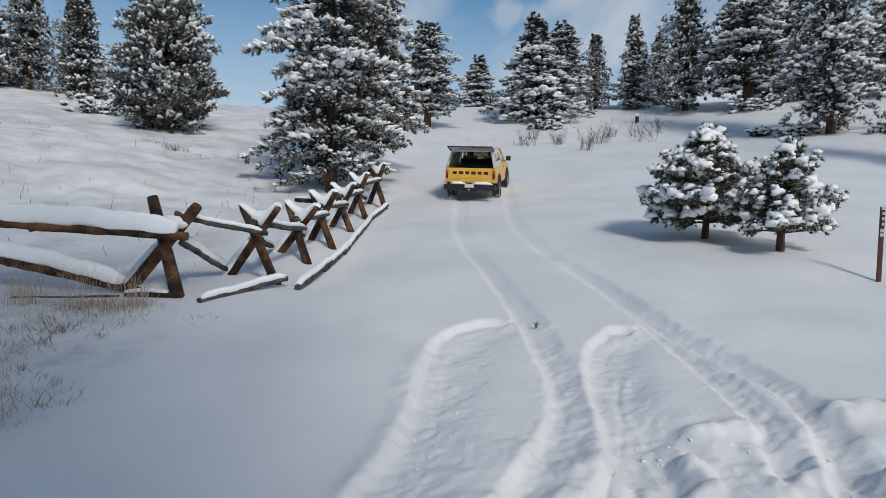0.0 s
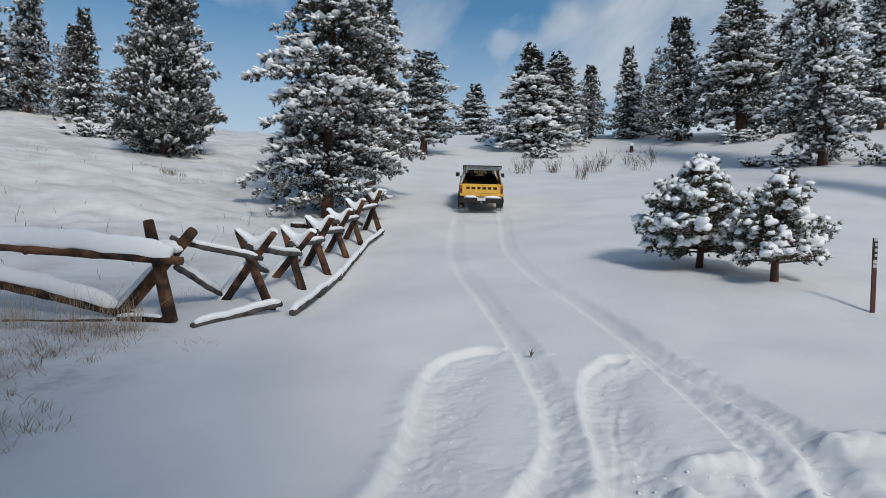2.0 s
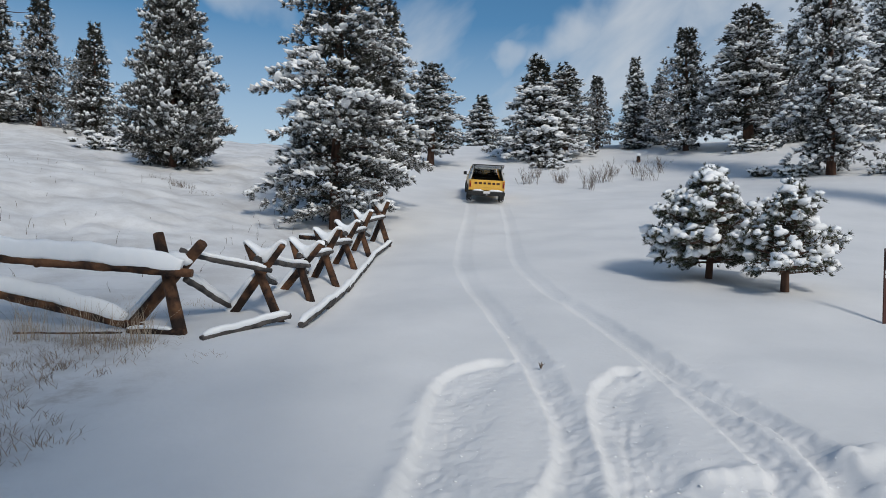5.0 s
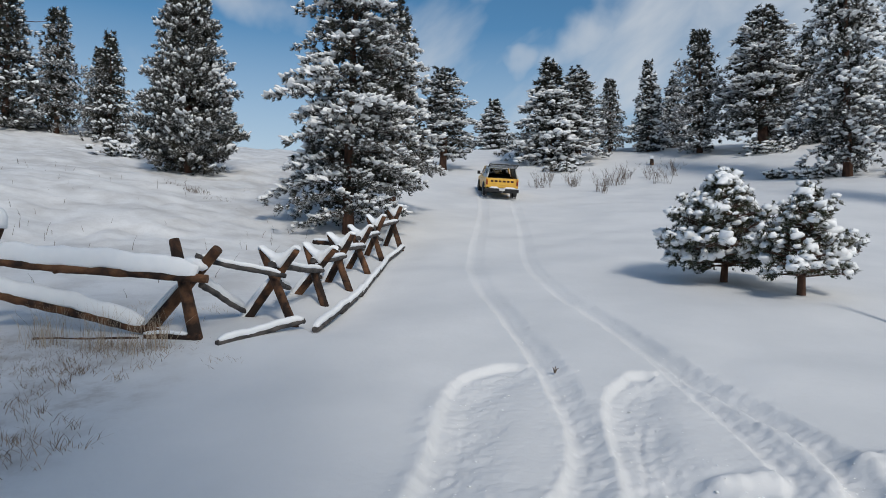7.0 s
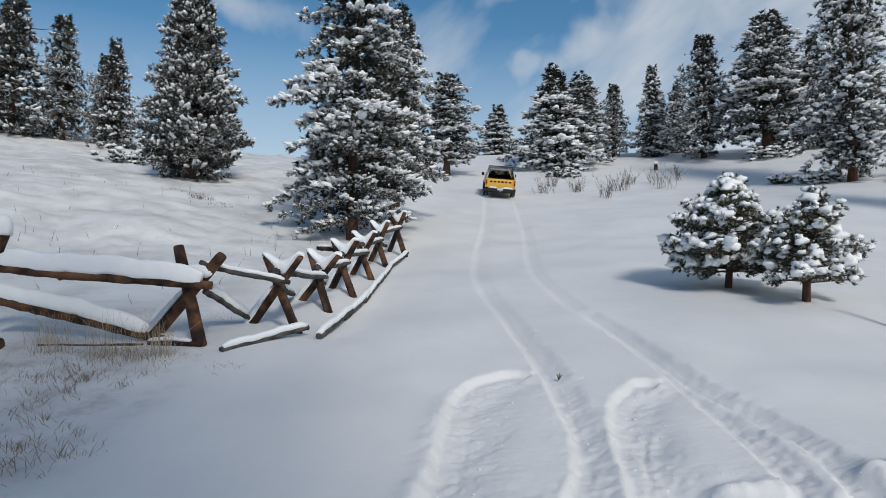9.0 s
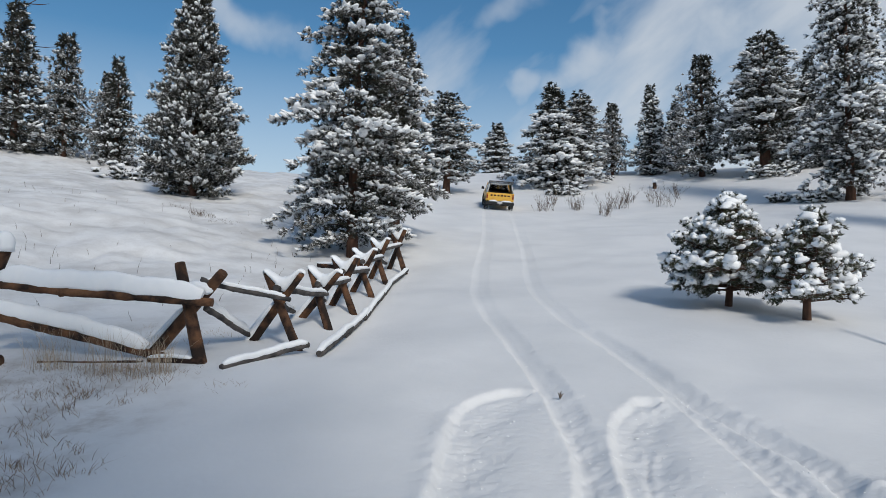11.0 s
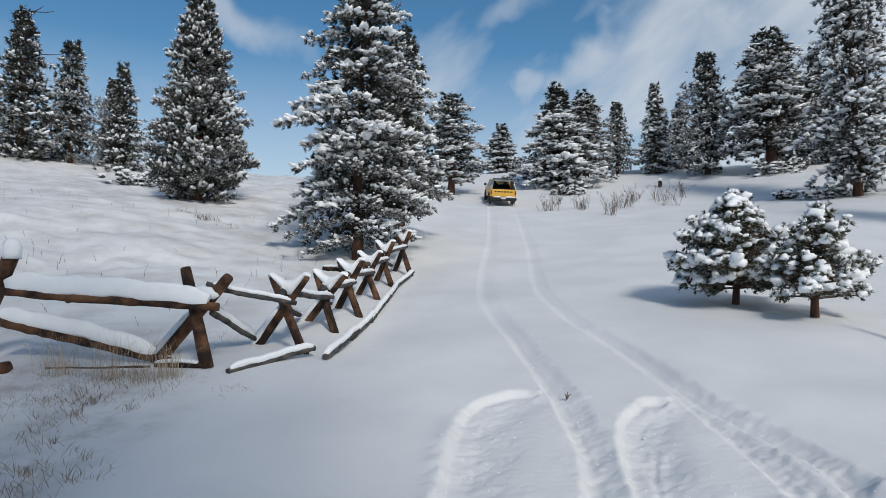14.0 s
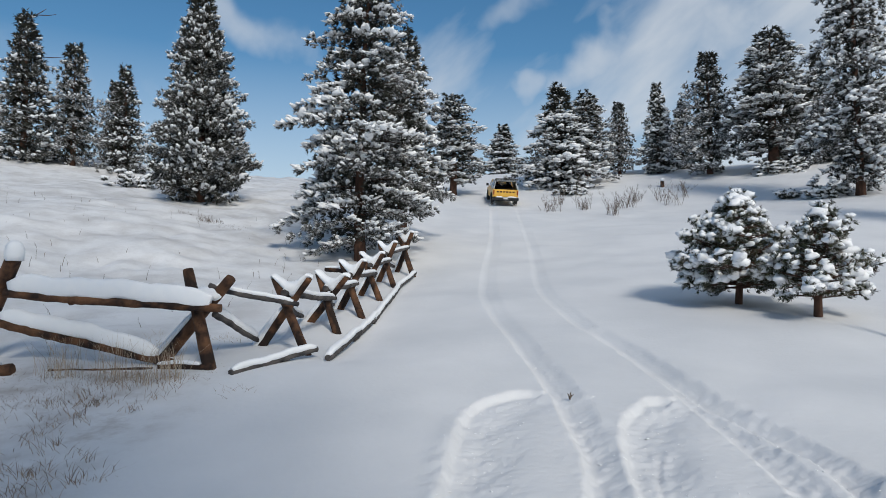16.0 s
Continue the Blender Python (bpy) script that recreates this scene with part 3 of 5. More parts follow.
def conifer(name, label, seed, height, radius, skirt=0.08, needles="needle", clump=0.17, density=1.0, snowy=0.7, droop=0.25, shape=0.75,
            lean=0.0, trunk_r=None, gap=0.40, cap=1.0, ragged=0.25, upright=0.3, fine=True):
    """A snowy conifer with its foot at the origin: trunk, limbs, tufted clumps of needles at the ends of the twigs, pads of snow on them."""
    rng = np.random.default_rng(seed)
    tree = thing(name, Matrix.Identity(4), label, "tree", "conifers on the hillside")
    trunk_r = trunk_r or 0.018 * height + 0.03
    axis = lambda h: np.array([lean * h * h / height + 0.03 * math.sin(h * 1.3 + seed), 0.03 * math.cos(h * 1.1), h])
    bm = bmesh.new()
    hs = np.linspace(-0.4, height * 0.98, 12)
    tube(bm, [axis(h) for h in hs], [max(trunk_r * (1 - max(h, 0) / height) ** 0.9 * (1.25 if h < 0.2 else 1), 0.012) for h in hs], 9, wobble=0.08, seed=seed)
    part("trunk", bm, M["bark"], tree)
    limbs = bmesh.new()
    P, D, S, Q, QD, QS, IP, ID, IS = [], [], [], [], [], [], [], [], []
    h = skirt * height
    while h < height * 0.965:
        u = (h - skirt * height) / (height * (1 - skirt))
        reach = (radius * ((1 - u) ** shape) * (min(1, 0.62 + u * 3.0)) + 0.10) * (1 + ragged * 0.35 * math.sin(h * 4.3 + seed))
        # inner foliage round the trunk, crown shade put into its darker colour
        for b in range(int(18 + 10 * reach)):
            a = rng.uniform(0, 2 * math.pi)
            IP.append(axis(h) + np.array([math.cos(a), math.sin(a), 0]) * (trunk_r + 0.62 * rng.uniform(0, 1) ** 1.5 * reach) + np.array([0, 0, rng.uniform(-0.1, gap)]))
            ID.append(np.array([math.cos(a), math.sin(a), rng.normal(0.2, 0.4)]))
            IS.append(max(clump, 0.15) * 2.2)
        first = rng.uniform(0, 6.3)
        count = int(rng.integers(6, 9)) if u < 0.85 else 4
        for b in range(count):
            a = first + 2 * math.pi * (b + rng.uniform(-0.35, 0.35)) / count
            L = reach * rng.uniform(1 - 1.5 * ragged, 1 + 0.5 * ragged)
            o = axis(h + rng.uniform(-0.5, 0.5) * gap)
            out = np.array([math.cos(a), math.sin(a), 0])
            rise = rng.uniform(0.05, 0.35) + 0.5 * u
            pts = []
            for t in np.linspace(0, 1, 6):
                pts.append(o + out * L * t + np.array([0, 0, L * (rise * t - (droop + rise * 0.55) * t * t)]))
            tube(limbs, pts, [max(0.024 * (1 - t) * min(1, L), 0.006) for t in np.linspace(0, 1, 6)], 3)
            side = np.array([-out[1], out[0], 0])
            n = max(2, int(round(density * (L * 0.75 / clump) * (0.75 + 0.35 * L))))
            heavy = rng.uniform(0.25, 1.6)
            for k in range(n):
                t = 0.30 + 0.72 * ((k + rng.uniform(0.1, 0.9)) / n) ** 0.8
                i = min(int(t * 5), 4)
                fan = rng.uniform(-1, 1) * 0.44 * L * (1.12 - t) ** 0.55
                q = pts[i] + (pts[i + 1] - pts[i]) * (t * 5 - i) + side * fan - out * abs(fan) * 0.25 + rng.normal(0, 0.25, 3) * clump
                size = clump * rng.uniform(0.75, 1.25) * (1 - 0.30 * u)
                way = out * 0.75 + side * np.sign(fan) * 0.35 + np.array([0, 0, upright + rng.normal(0, 0.2)]) + rng.normal(0, 0.2, 3)
                way /= np.linalg.norm(way)
                for j in range(2):
                    P.append(q + rng.normal(0, 0.35, 3) * size - way * size * 0.5 * j)
                    D.append(way + rng.normal(0, 0.25, 3))
                    S.append(size * 2.0)
                for j in range((rng.uniform() < snowy * (0.45 + 0.6 * heavy)) + (rng.uniform() < 0.55 * snowy * heavy)):
                    w = size * (1.65 - 0.55 * j) * cap * heavy ** 0.7 * rng.uniform(0.7, 1.2)
                    Q.append(q + way * size * (0.45 + 0.2 * j) + np.array([0, 0, size * 0.46]) + rng.normal(0, 0.15 + 0.45 * j, 3) * size * np.array([1, 1, 0.4]))
                    QD.append(way * np.array([1, 1, 0.55]))
                    QS.append((w * rng.uniform(1.0, 1.5), w * rng.uniform(0.65, 0.95), w * rng.uniform(0.50, 0.80)))
        h += gap * rng.uniform(0.75, 1.25) * (1.0 - 0.35 * u)
    top = axis(height)
    for k in range(14):
        P.append(top - np.array([0, 0, 0.07 * k - 0.10]))
        D.append(np.array([rng.normal(0, 0.3), rng.normal(0, 0.3), 1]))
        S.append(clump * (0.6 + 0.09 * k))
        if k % 3 == 1:
            Q.append(P[-1] + np.array([rng.normal(0, 0.04), rng.normal(0, 0.04), 0.05]))
            QD.append(np.array([1.0, 0.2, 0.1]))
            QS.append((clump * 0.8, clump * 0.6, clump * 0.6))
    tagged(part("branching", limbs, M["bark"], tree), kind="stuff")
    P, D, S, Q, QD, QS, IP, ID, IS = (np.array(w) for w in (P, D, S, Q, QD, QS, IP, ID, IS))
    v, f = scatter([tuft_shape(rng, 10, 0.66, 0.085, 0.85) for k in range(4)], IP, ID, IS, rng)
    tagged(mesh_part("inner_foliage", v, f, M["needle_inner"], tree, "inner needles coloured darker for the shade of the crown"), kind="stuff")
    v, f = scatter([tuft_shape(rng, 22 if fine else 15, 0.62, 0.044 if fine else 0.06, 0.85) for k in range(6)], P, D, S, rng)
    tagged(mesh_part("crown", v, f, M[needles], tree), kind="stuff")
    v, f = scatter([cushion_shape(rng, k + seed) if fine else lump_shape(rng, 0.3) for k in range(7)], Q, QD, QS, rng)
    tagged(mesh_part("snow", v, f, M["snow"], tree, "clinging snow", smooth=True), kind="stuff")
    return tree


def plant(tree, x, y, turn=0.0, size=1.0, sink=0.0, wide=1.0):
    return pose(x, y, on(x, y, -sink), 0, 0, turn) @ Matrix.Diagonal((size * wide, size * wide, size, 1))


def build_trees():
    big = conifer("spruce_tree", "tall snow-laden spruce with reddish trunk beside the fence", 3, 10.4, 2.75, skirt=0.058, clump=0.115, density=1.15, droop=0.30, shape=0.62, trunk_r=0.19, gap=0.40, ragged=0.32, lean=0.045, snowy=0.72, cap=1.08, needles="needle_dusted")
    big.matrix_basis = plant(big, -3.45, 20.0)
    second = conifer("spruce_tree", "snow-laden spruce standing behind the taller spruce", 5, 8.0, 1.95, skirt=0.15, clump=0.13, density=1.0, trunk_r=0.2, shape=0.55, ragged=0.3, snowy=0.72, cap=1.05, needles="needle_dusted")
    second.matrix_basis = plant(second, -2.45, 23.2)
    left = conifer("spruce_tree", "dense frosted spruce standing alone on the bank", 8, 9.5, 2.55, skirt=0.0, clump=0.15, density=1.3, snowy=0.6, cap=0.66, shape=0.80, droop=-0.10, gap=0.27, ragged=0.14, upright=0.85, needles="needle_dusted")
    left.matrix_basis = plant(left, -11.65, 27.3)
    r_big = conifer("spruce_tree", "large dark spruce with snowy sagging boughs", 13, 13.5, 2.45, skirt=0.055, trunk_r=0.2, clump=0.15, density=0.95, shape=0.45, droop=0.46, needles="needle_dusted", snowy=0.85, gap=0.50, ragged=0.34, cap=1.05)
    r_big.matrix_basis = plant(r_big, 18.75, 31.4)
    wide = conifer("spruce_tree", "broad snowy spruce beside the track", 17, 7.2, 2.8, skirt=0.02, clump=0.17, density=0.95, shape=0.85, droop=0.35, snowy=0.9, cap=1.25, needles="needle_dusted", gap=0.44, fine=False)
    wide.matrix_basis = plant(wide, 6.7, 47.2, 0, 1.03, 0.0, 1.4)
    slim = conifer("spruce_tree", "slender snow-dusted spruce on the slope", 21, 7.0, 2.0, skirt=0.02, clump=0.16, density=1.05, droop=0.3, gap=0.42, shape=0.9, ragged=0.3, cap=1.15, snowy=0.9, needles="needle_dusted", fine=False)
    slim.matrix_basis = plant(slim, 14.8, 50.2)
    dusky = conifer("spruce_tree", "dark pointed spruce lightly dusted with snow", 27, 7.0, 1.8, skirt=0.01, clump=0.16, density=1.0, droop=0.2, gap=0.38, shape=0.85, snowy=0.55, cap=0.8, needles="needle_dusted", fine=False)
    dusky.matrix_basis = plant(dusky, -20.3, 36.9, 40, 0.92)
    thin = conifer("pine_tree", "sparse grey frosted pine, also copied out of view to cast shade", 24, 7.3, 2.2, skirt=0.05, clump=0.16, density=1.05, needles="needle_frost", snowy=0.45, cap=0.7, ragged=0.45, gap=0.46, fine=False)
    thin.matrix_basis = plant(thin, -23.0, 36.2)
    # rest of the wood, same few habits of growth, plus unseen trees for shade
    for kind, x, y, turn, size, wide_by in (
            (dusky, -25.1, 35.0, 100, 1.32, 1.1), (thin, -21.8, 38.5, 140, 0.75, 1.0),
            (second, -1.0, 42.6, 60, 0.86, 1.5), (slim, 3.5, 64.0, 200, 0.72, 2.0), (second, 8.9, 48.0, 130, 0.86, 1.5),
            (thin, 12.2, 52.0, 120, 0.80, 1.1), (slim, 17.9, 54.0, 250, 0.82, 1.25), (thin, 17.1, 45.8, 80, 1.2, 1.15),
            (second, 20.2, 43.1, 300, 1.2, 1.5), (dusky, 26.9, 50.0, 170, 1.34, 0.85), (wide, 23.4, 44.5, 20, 0.8, 1.0), (slim, 15.9, 52.5, 20, 0.7, 1.2),
            # r_big at x 19 is out of view, added to shade the right
            (r_big, 27.5, 40.0, 160, 0.85, 1.0), (r_big, 19.0, 18.5, 80, 0.8, 0.9), (dusky, -31.0, 38.0, 230, 1.1, 1.1), (wide, 33.0, 46.0, 40, 1.3, 1.0),
            # three thin trees added unseen behind the camera to shade the near snow
            (thin, 0.5, -7.6, 0, 2.7, 0.38), (thin, 3.0, -8.2, 200, 2.4, 0.42), (thin, -3.2, -7.0, 120, 2.7, 0.38)):
        copy_thing(kind, plant(kind, x, y, turn, size, 0.0, wide_by))


build_trees()


# ---- small pines ----
def small_pine(seed, height, radius, label, x, y, turn, skirt, full, lean=0.0):
    rng = np.random.default_rng(seed)
    tree = thing("pine_sapling", pose(x, y, on(x, y), 0, 0, turn), label, "tree", "young pines")
    bm = bmesh.new()
    hs = np.linspace(-0.3, height * 0.93, 9)
    tube(bm, [(0.04 * math.sin(h * 2 + seed) + lean * h, 0.03 * math.cos(h * 1.7), h) for h in hs], [0.062 * (1 - max(h, 0) / height) + 0.012 for h in hs], 9, wobble=0.08, seed=seed)
    part("trunk", bm, M["bark"], tree)
    P, D = [], []
    limbs = bmesh.new()
    for b in range(68):
        u = ((b + rng.uniform(0, 1)) / 68) ** 1.15
        h = height * (skirt + (0.95 - skirt) * u)
        L = radius * (1 - u) ** 0.95 * min(1, 0.62 + 1.9 * u) * rng.uniform(0.55, 1.2) + 0.05
        a = b * 2.4 + rng.uniform(-0.4, 0.4)
        out = np.array([math.cos(a), math.sin(a), 0])
        side = np.array([-out[1], out[0], 0])
        rise = rng.uniform(-0.25, 0.10) + 0.45 * u
        pts = [np.array([lean * h, 0, h]) + out * L * t + np.array([0, 0, L * (0.10 * t + rise * t * t)]) + side * 0.06 * math.sin(5 * t + b) for t in np.linspace(0, 1, 6)]
        tube(limbs, pts, [0.02 * (1 - t) + 0.006 for t in np.linspace(0, 1, 6)], 5)
        for k in range(int((4 + L * 9) * full)):
            t = 0.4 + 0.6 * rng.uniform(0, 1) ** 0.6
            i = min(int(t * 5), 4)
            q = pts[i] + (pts[i + 1] - pts[i]) * (t * 5 - i)
            f = rng.uniform(-1, 1) * 0.38 * L
            e = q + side * f + np.array([0, 0, rng.normal(0.03, 0.05)])
            tube(limbs, [q, (q + e) / 2 + np.array([0, 0, 0.01]), e], [0.008, 0.006, 0.004], 3)
            P.append(e)
            D.append(out * 0.6 + side * np.sign(f) * 0.5 + np.array([0, 0, 0.45]) + rng.normal(0, 0.2, 3))
    tagged(part("branching", limbs, M["bark"], tree), kind="stuff")
    P, D = np.array(P), np.array(D)
    many = np.repeat(P, 3, 0) + rng.normal(0, 0.045, (3 * len(P), 3))
    ways = np.repeat(D, 3, 0) + rng.normal(0, 0.35, (3 * len(P), 3))
    S = 0.10 * rng.uniform(0.75, 1.25, len(many))
    v, f = scatter([tuft_shape(rng, 22, 0.85, 0.055, 1.0) for k in range(5)], many, ways, S, rng)
    tagged(mesh_part("crown", v, f, M["needle_green"], tree), kind="stuff")
    keep = rng.uniform(0, 1, len(P)) < 0.62
    n = keep.sum()
    s = rng.uniform(0.08, 0.16, n) * np.where(rng.uniform(0, 1, n) < 0.22, 1.75, 1)
    s *= 1.08 - 0.42 * P[keep][:, 2] / height
    shapes = []
    for k in range(6):
        bm = bmesh.new()
        bmesh.ops.create_icosphere(bm, subdivisions=2, radius=0.5)
        for q in bm.verts:
            q.co *= 1 + 0.75 * noise.noise(q.co * 2.6 + Vector((k * 7, seed, 0)))
            q.co.z *= 0.95 if q.co.z > 0 else 0.6
        bm.verts.ensure_lookup_table()
        shapes.append((np.array([q.co for q in bm.verts]), np.array([[q.index for q in g.verts] for g in bm.faces])))
        bm.free()
    v, f = scatter(shapes, P[keep] + D[keep] * 0.06 + np.array([0, 0, 0.055]), D[keep], np.stack([s * 1.35, s * 0.9, s * 0.95], -1), rng, level=True)
    tagged(mesh_part("snow", v, f, M["snow"], tree, "thick clumps of fresh snow", smooth=True), kind="stuff")
    return tree


small_pine(31, 2.2, 1.5, "bushy young pine heaped with clumps of snow", 5.24, 12.83, 0, 0.15, 1.75)
small_pine(34, 2.0, 0.98, "open young pine with bare lower limbs and clumped snow", 5.95, 11.37, 0, 0.20, 0.7, 0.10)


# ---- fence ----
BUCKS = [  # place; the way to the front; front leg's foot and top, back leg's foot and top (out, up); radius
    (-6.38, 8.22, (0.90, -0.43), (0.02, -0.2), (-0.75, 1.40), (-0.69, -0.2), (0.494, 1.466), 0.105),
    (-3.64, 8.60, (0.90, -0.43), (0.245, -0.16), (-0.245, 1.34), (-1.08, -0.12), (0.44, 1.21), 0.082),
    (-2.80, 9.60, (0.95, -0.30), (0.47, -0.15), (-0.16, 1.14), (-0.68, -0.15), (0.36, 1.14), 0.066),
    (-2.56, 11.4, (0.85, -0.52), (0.33, -0.18), (-0.18, 1.01), (-0.76, -0.12), (0.39, 0.95), 0.068),
    (-2.39, 12.8, (0.85, -0.52), (0.40, -0.20), (-0.22, 1.08), (-0.60, -0.20), (0.28, 1.08), 0.068),
    (-2.27, 14.6, (0.85, -0.52), (0.40, -0.20), (-0.22, 1.07), (-0.60, -0.20), (0.28, 1.07), 0.068),
    (-2.22, 17.0, (0.80, -0.60), (0.36, -0.20), (-0.20, 1.09), (-0.54, -0.20), (0.26, 1.09), 0.070),
    (-1.91, 18.8, (0.75, -0.66), (0.44, -0.20), (-0.20, 1.20), (-0.58, -0.20), (0.24, 1.20), 0.070)]


def fork_snow(c, tops, al, seed):
    """Snow lodged in the fork of two crossed logs: peaks over the log ends, sags between, narrows down into the fork."""
    rng = np.random.default_rng(seed)
    bm = bmesh.new()
    p, q = tops
    rings = []
    for t in np.linspace(-0.10, 1.10, 23):
        u = min(max(t, 0), 1)
        edge = max(0.05, min(1, min(t + 0.10, 1.10 - t) / 0.10)) ** 0.5
        rim = p.lerp(q, t)
        peak = rim.z + 0.075 * edge - 0.13 * math.sin(math.pi * u) ** 1.1 + rng.uniform(-0.008, 0.008)
        fork = c.z + 0.10 + (rim.z - c.z - 0.10) * abs(2 * u - 1)
        low = min(max(fork, peak - 0.23), peak - 0.04)
        mid, half, wide = (peak + low) / 2, (peak - low) / 2 * edge, 0.12 * edge
        ring = []
        for k in range(12):
            a = 2 * math.pi * k / 12
            ring.append(bm.verts.new(Vector((rim.x, rim.y, mid + half * math.sin(a))) + al * wide * math.cos(a) * (0.8 + 0.2 * math.sin(a)) * rng.uniform(0.95, 1.05)))
        rings.append(ring)
    for a, b in zip(rings, rings[1:]):
        for k in range(12):
            bm.faces.new((a[k], a[(k + 1) % 12], b[(k + 1) % 12], b[k])).smooth = True
    bm.faces.new(list(reversed(rings[0])))
    bm.faces.new(rings[-1])
    bmesh.ops.recalc_face_normals(bm, faces=bm.faces)
    return bm


def build_fence():
    rng = np.random.default_rng(5)
    fence = thing("fence", pose(0, 0, 0), "rustic buck-and-rail log fence capped with thick snow", "fence")
    info = []
    for k, (x, y, a, front_foot, front_top, back_foot, back_top, thick) in enumerate(BUCKS):
        a = Vector((*a, 0)).normalized()
        al = Vector((-a.y, a.x, 0))
        base = Vector((x, y, on(x, y)))
        spot = lambda w: base + a * w[0] + Vector((0, 0, w[1]))
        # where the two logs cross
        (u0, z0), (u1, z1), (v0, w0), (v1, w1) = front_foot, front_top, back_foot, back_top
        m, n = (u1 - u0) / (z1 - z0), (v1 - v0) / (w1 - w0)
        zc = (u0 - m * z0 - v0 + n * w0) / (n - m)
        c = spot((u0 + m * (zc - z0), zc))
        info.append((c, a, -v0))
        tops = []
        for s, foot, top in ((-1, front_foot, front_top), (1, back_foot, back_top)):
            off = al * 0.06 * s
            foot, top = spot(foot) + off, spot(top) + off
            bm = bmesh.new()
            r = thick * rng.uniform(0.96, 1.04)
            tube(bm, [foot.lerp(top, t) for t in (0, 0.15, 0.3, 0.5, 0.7, 0.85, 0.97, 1)],
                 [r * g for g in (1.10, 1.08, 1.05, 1.0, 0.95, 0.92, 0.88, 0.82)], 12, wobble=0.06, seed=k * 3 + s + 1)
            post = part("post", bm, M["log"], fence, "leaning split log")
            tops.append(top)
            if s > 0 and k:
                # snow lying along the upper side of the rear leg
                bm = bmesh.new()
                lift = Vector((0, 0, thick * 1.25)) - a * thick * 0.45
                pts = [foot.lerp(c + off, t) + lift for t in (0.12, 0.2, 0.35, 0.55, 0.75, 0.9)]
                tube(bm, pts, [0.03, 0.075, 0.08, 0.07, 0.055, 0.015], 9, wobble=0.06, seed=k + 40)
                part("snow", bm, M["snow"], post, "strip of snow")
        if k > 1:
            part("snow", fork_snow(c, tops[::-1], al, k), M["snow"], fence, "snow lodged in the fork")
        elif k == 1:
            bm = bmesh.new()
            drop = Vector((0, 0, -0.27))
            tube(bm, [tops[0].lerp(tops[1], t) + drop for t in (0.24, 0.30, 0.42, 0.56, 0.68, 0.76)], [0.03, 0.075, 0.09, 0.085, 0.07, 0.03], 12, wobble=0.06, seed=k)
            part("snow", bm, M["snow"], fence, "snow lodged in the fork")
        else:
            for p in tops:
                bm = bmesh.new()
                tube(bm, [p + Vector((0, 0, z)) for z in (-0.05, 0.02, 0.08, 0.14, 0.19, 0.215)], [0.10, 0.112, 0.115, 0.105, 0.08, 0.035], 12, wobble=0.12, seed=k)
                part("snow", bm, M["snow"], fence, "cap of snow")

    def rail(p, q, r, cover, thick, mat="log", sag=0.02, n=26):
        bm = bmesh.new()
        pts, ts = [], np.linspace(0, 1, n)
        w = rng.uniform(0, 6)
        p, q = Vector(p), Vector(q)
        for t in ts:
            pts.append(p.lerp(q, t) + Vector((0.006 * math.sin(7 * t + w), 0.006 * math.cos(6 * t + w), -sag * (1 - (2 * t - 1) ** 2) + 0.004 * math.sin(9 * t + w))))
        tube(bm, pts, [r * (1.08 - 0.15 * t) * (1 + 0.06 * math.sin(31 * t + w)) for t in ts], 10, wobble=0.10, seed=int(w * 100))
        ob = part("rail", bm, M[mat], fence, "grey weathered rail" if mat == "log_grey" else "brown log rail")
        if not thick:
            return ob
        bm = bmesh.new()
        a, b = cover
        sp, sr = [], []
        for t in np.linspace(a, b, 30):
            i = min(int(t * (n - 1)), n - 2)
            o = pts[i].lerp(pts[i + 1], t * (n - 1) - i)
            e = min(1, 0.25 + 9 * min(t - a, b - t))
            h = thick * (0.92 + 0.13 * math.sin(11 * t + w) + 0.10 * math.sin(29 * t + 2 * w) + 0.04 * math.sin(71 * t + w))
            sp.append(o + Vector((0, 0, r * 0.62 + h * 0.5 * e)))
            sr.append(r * 1.05 * (0.6 + 0.4 * e))
        tube(bm, sp, sr, 12, flat=thick / r * 0.50, wobble=0.035, seed=int(w * 77), square=0.62)
        part("snow", bm, M["snow"], ob, "long ridge of snow")
        return ob

    # the bay nearest the track's mouth
    top_rail = rail((-6.05, 8.10, 2.03), (-3.30, 8.34, 1.80), 0.058, (0.02, 0.95), 0.25)
    bm = bmesh.new()
    tube(bm, [(-5.20, 8.16, 1.93), (-5.195, 8.15, 1.885), (-5.19, 8.15, 1.865)], [0.05, 0.045, 0.03], 8, wobble=0.1)
    part("knot", bm, M["log"], top_rail)
    rail((-6.15, 8.12, 1.66), (-4.05, 8.60, 1.06), 0.066, (0.02, 0.90), 0.21, sag=0.01)
    rail((-4.18, 8.46, snow_at(-4.18, 8.46) + 0.02), (-3.40, 8.42, snow_at(-3.40, 8.42) + 0.03), 0.046, (0.0, 0.75), 0.05, sag=0.0)
    rail((-5.45, 8.10, snow_at(-5.45, 8.10) - 0.022), (-4.25, 8.42, snow_at(-4.25, 8.42) - 0.014), 0.034, (0, 1), 0, sag=0.0)
    rail((-7.4, 7.75, snow_at(-7.4, 7.75) + 0.02), (-5.84, 8.0, snow_at(-5.84, 8.0) + 0.05), 0.085, (0.0, 0.9), 0.10)
    # the bay beyond the nearest pair
    rail((-3.56, 8.56, 2.09), (-2.56, 9.38, 1.82), 0.038, (0.06, 0.93), 0.06, "log_grey")
    rail((-3.55, 8.75, 1.71), (-3.27, 9.76, 1.26), 0.042, (0.05, 0.95), 0.11, "log_grey", 0.01)
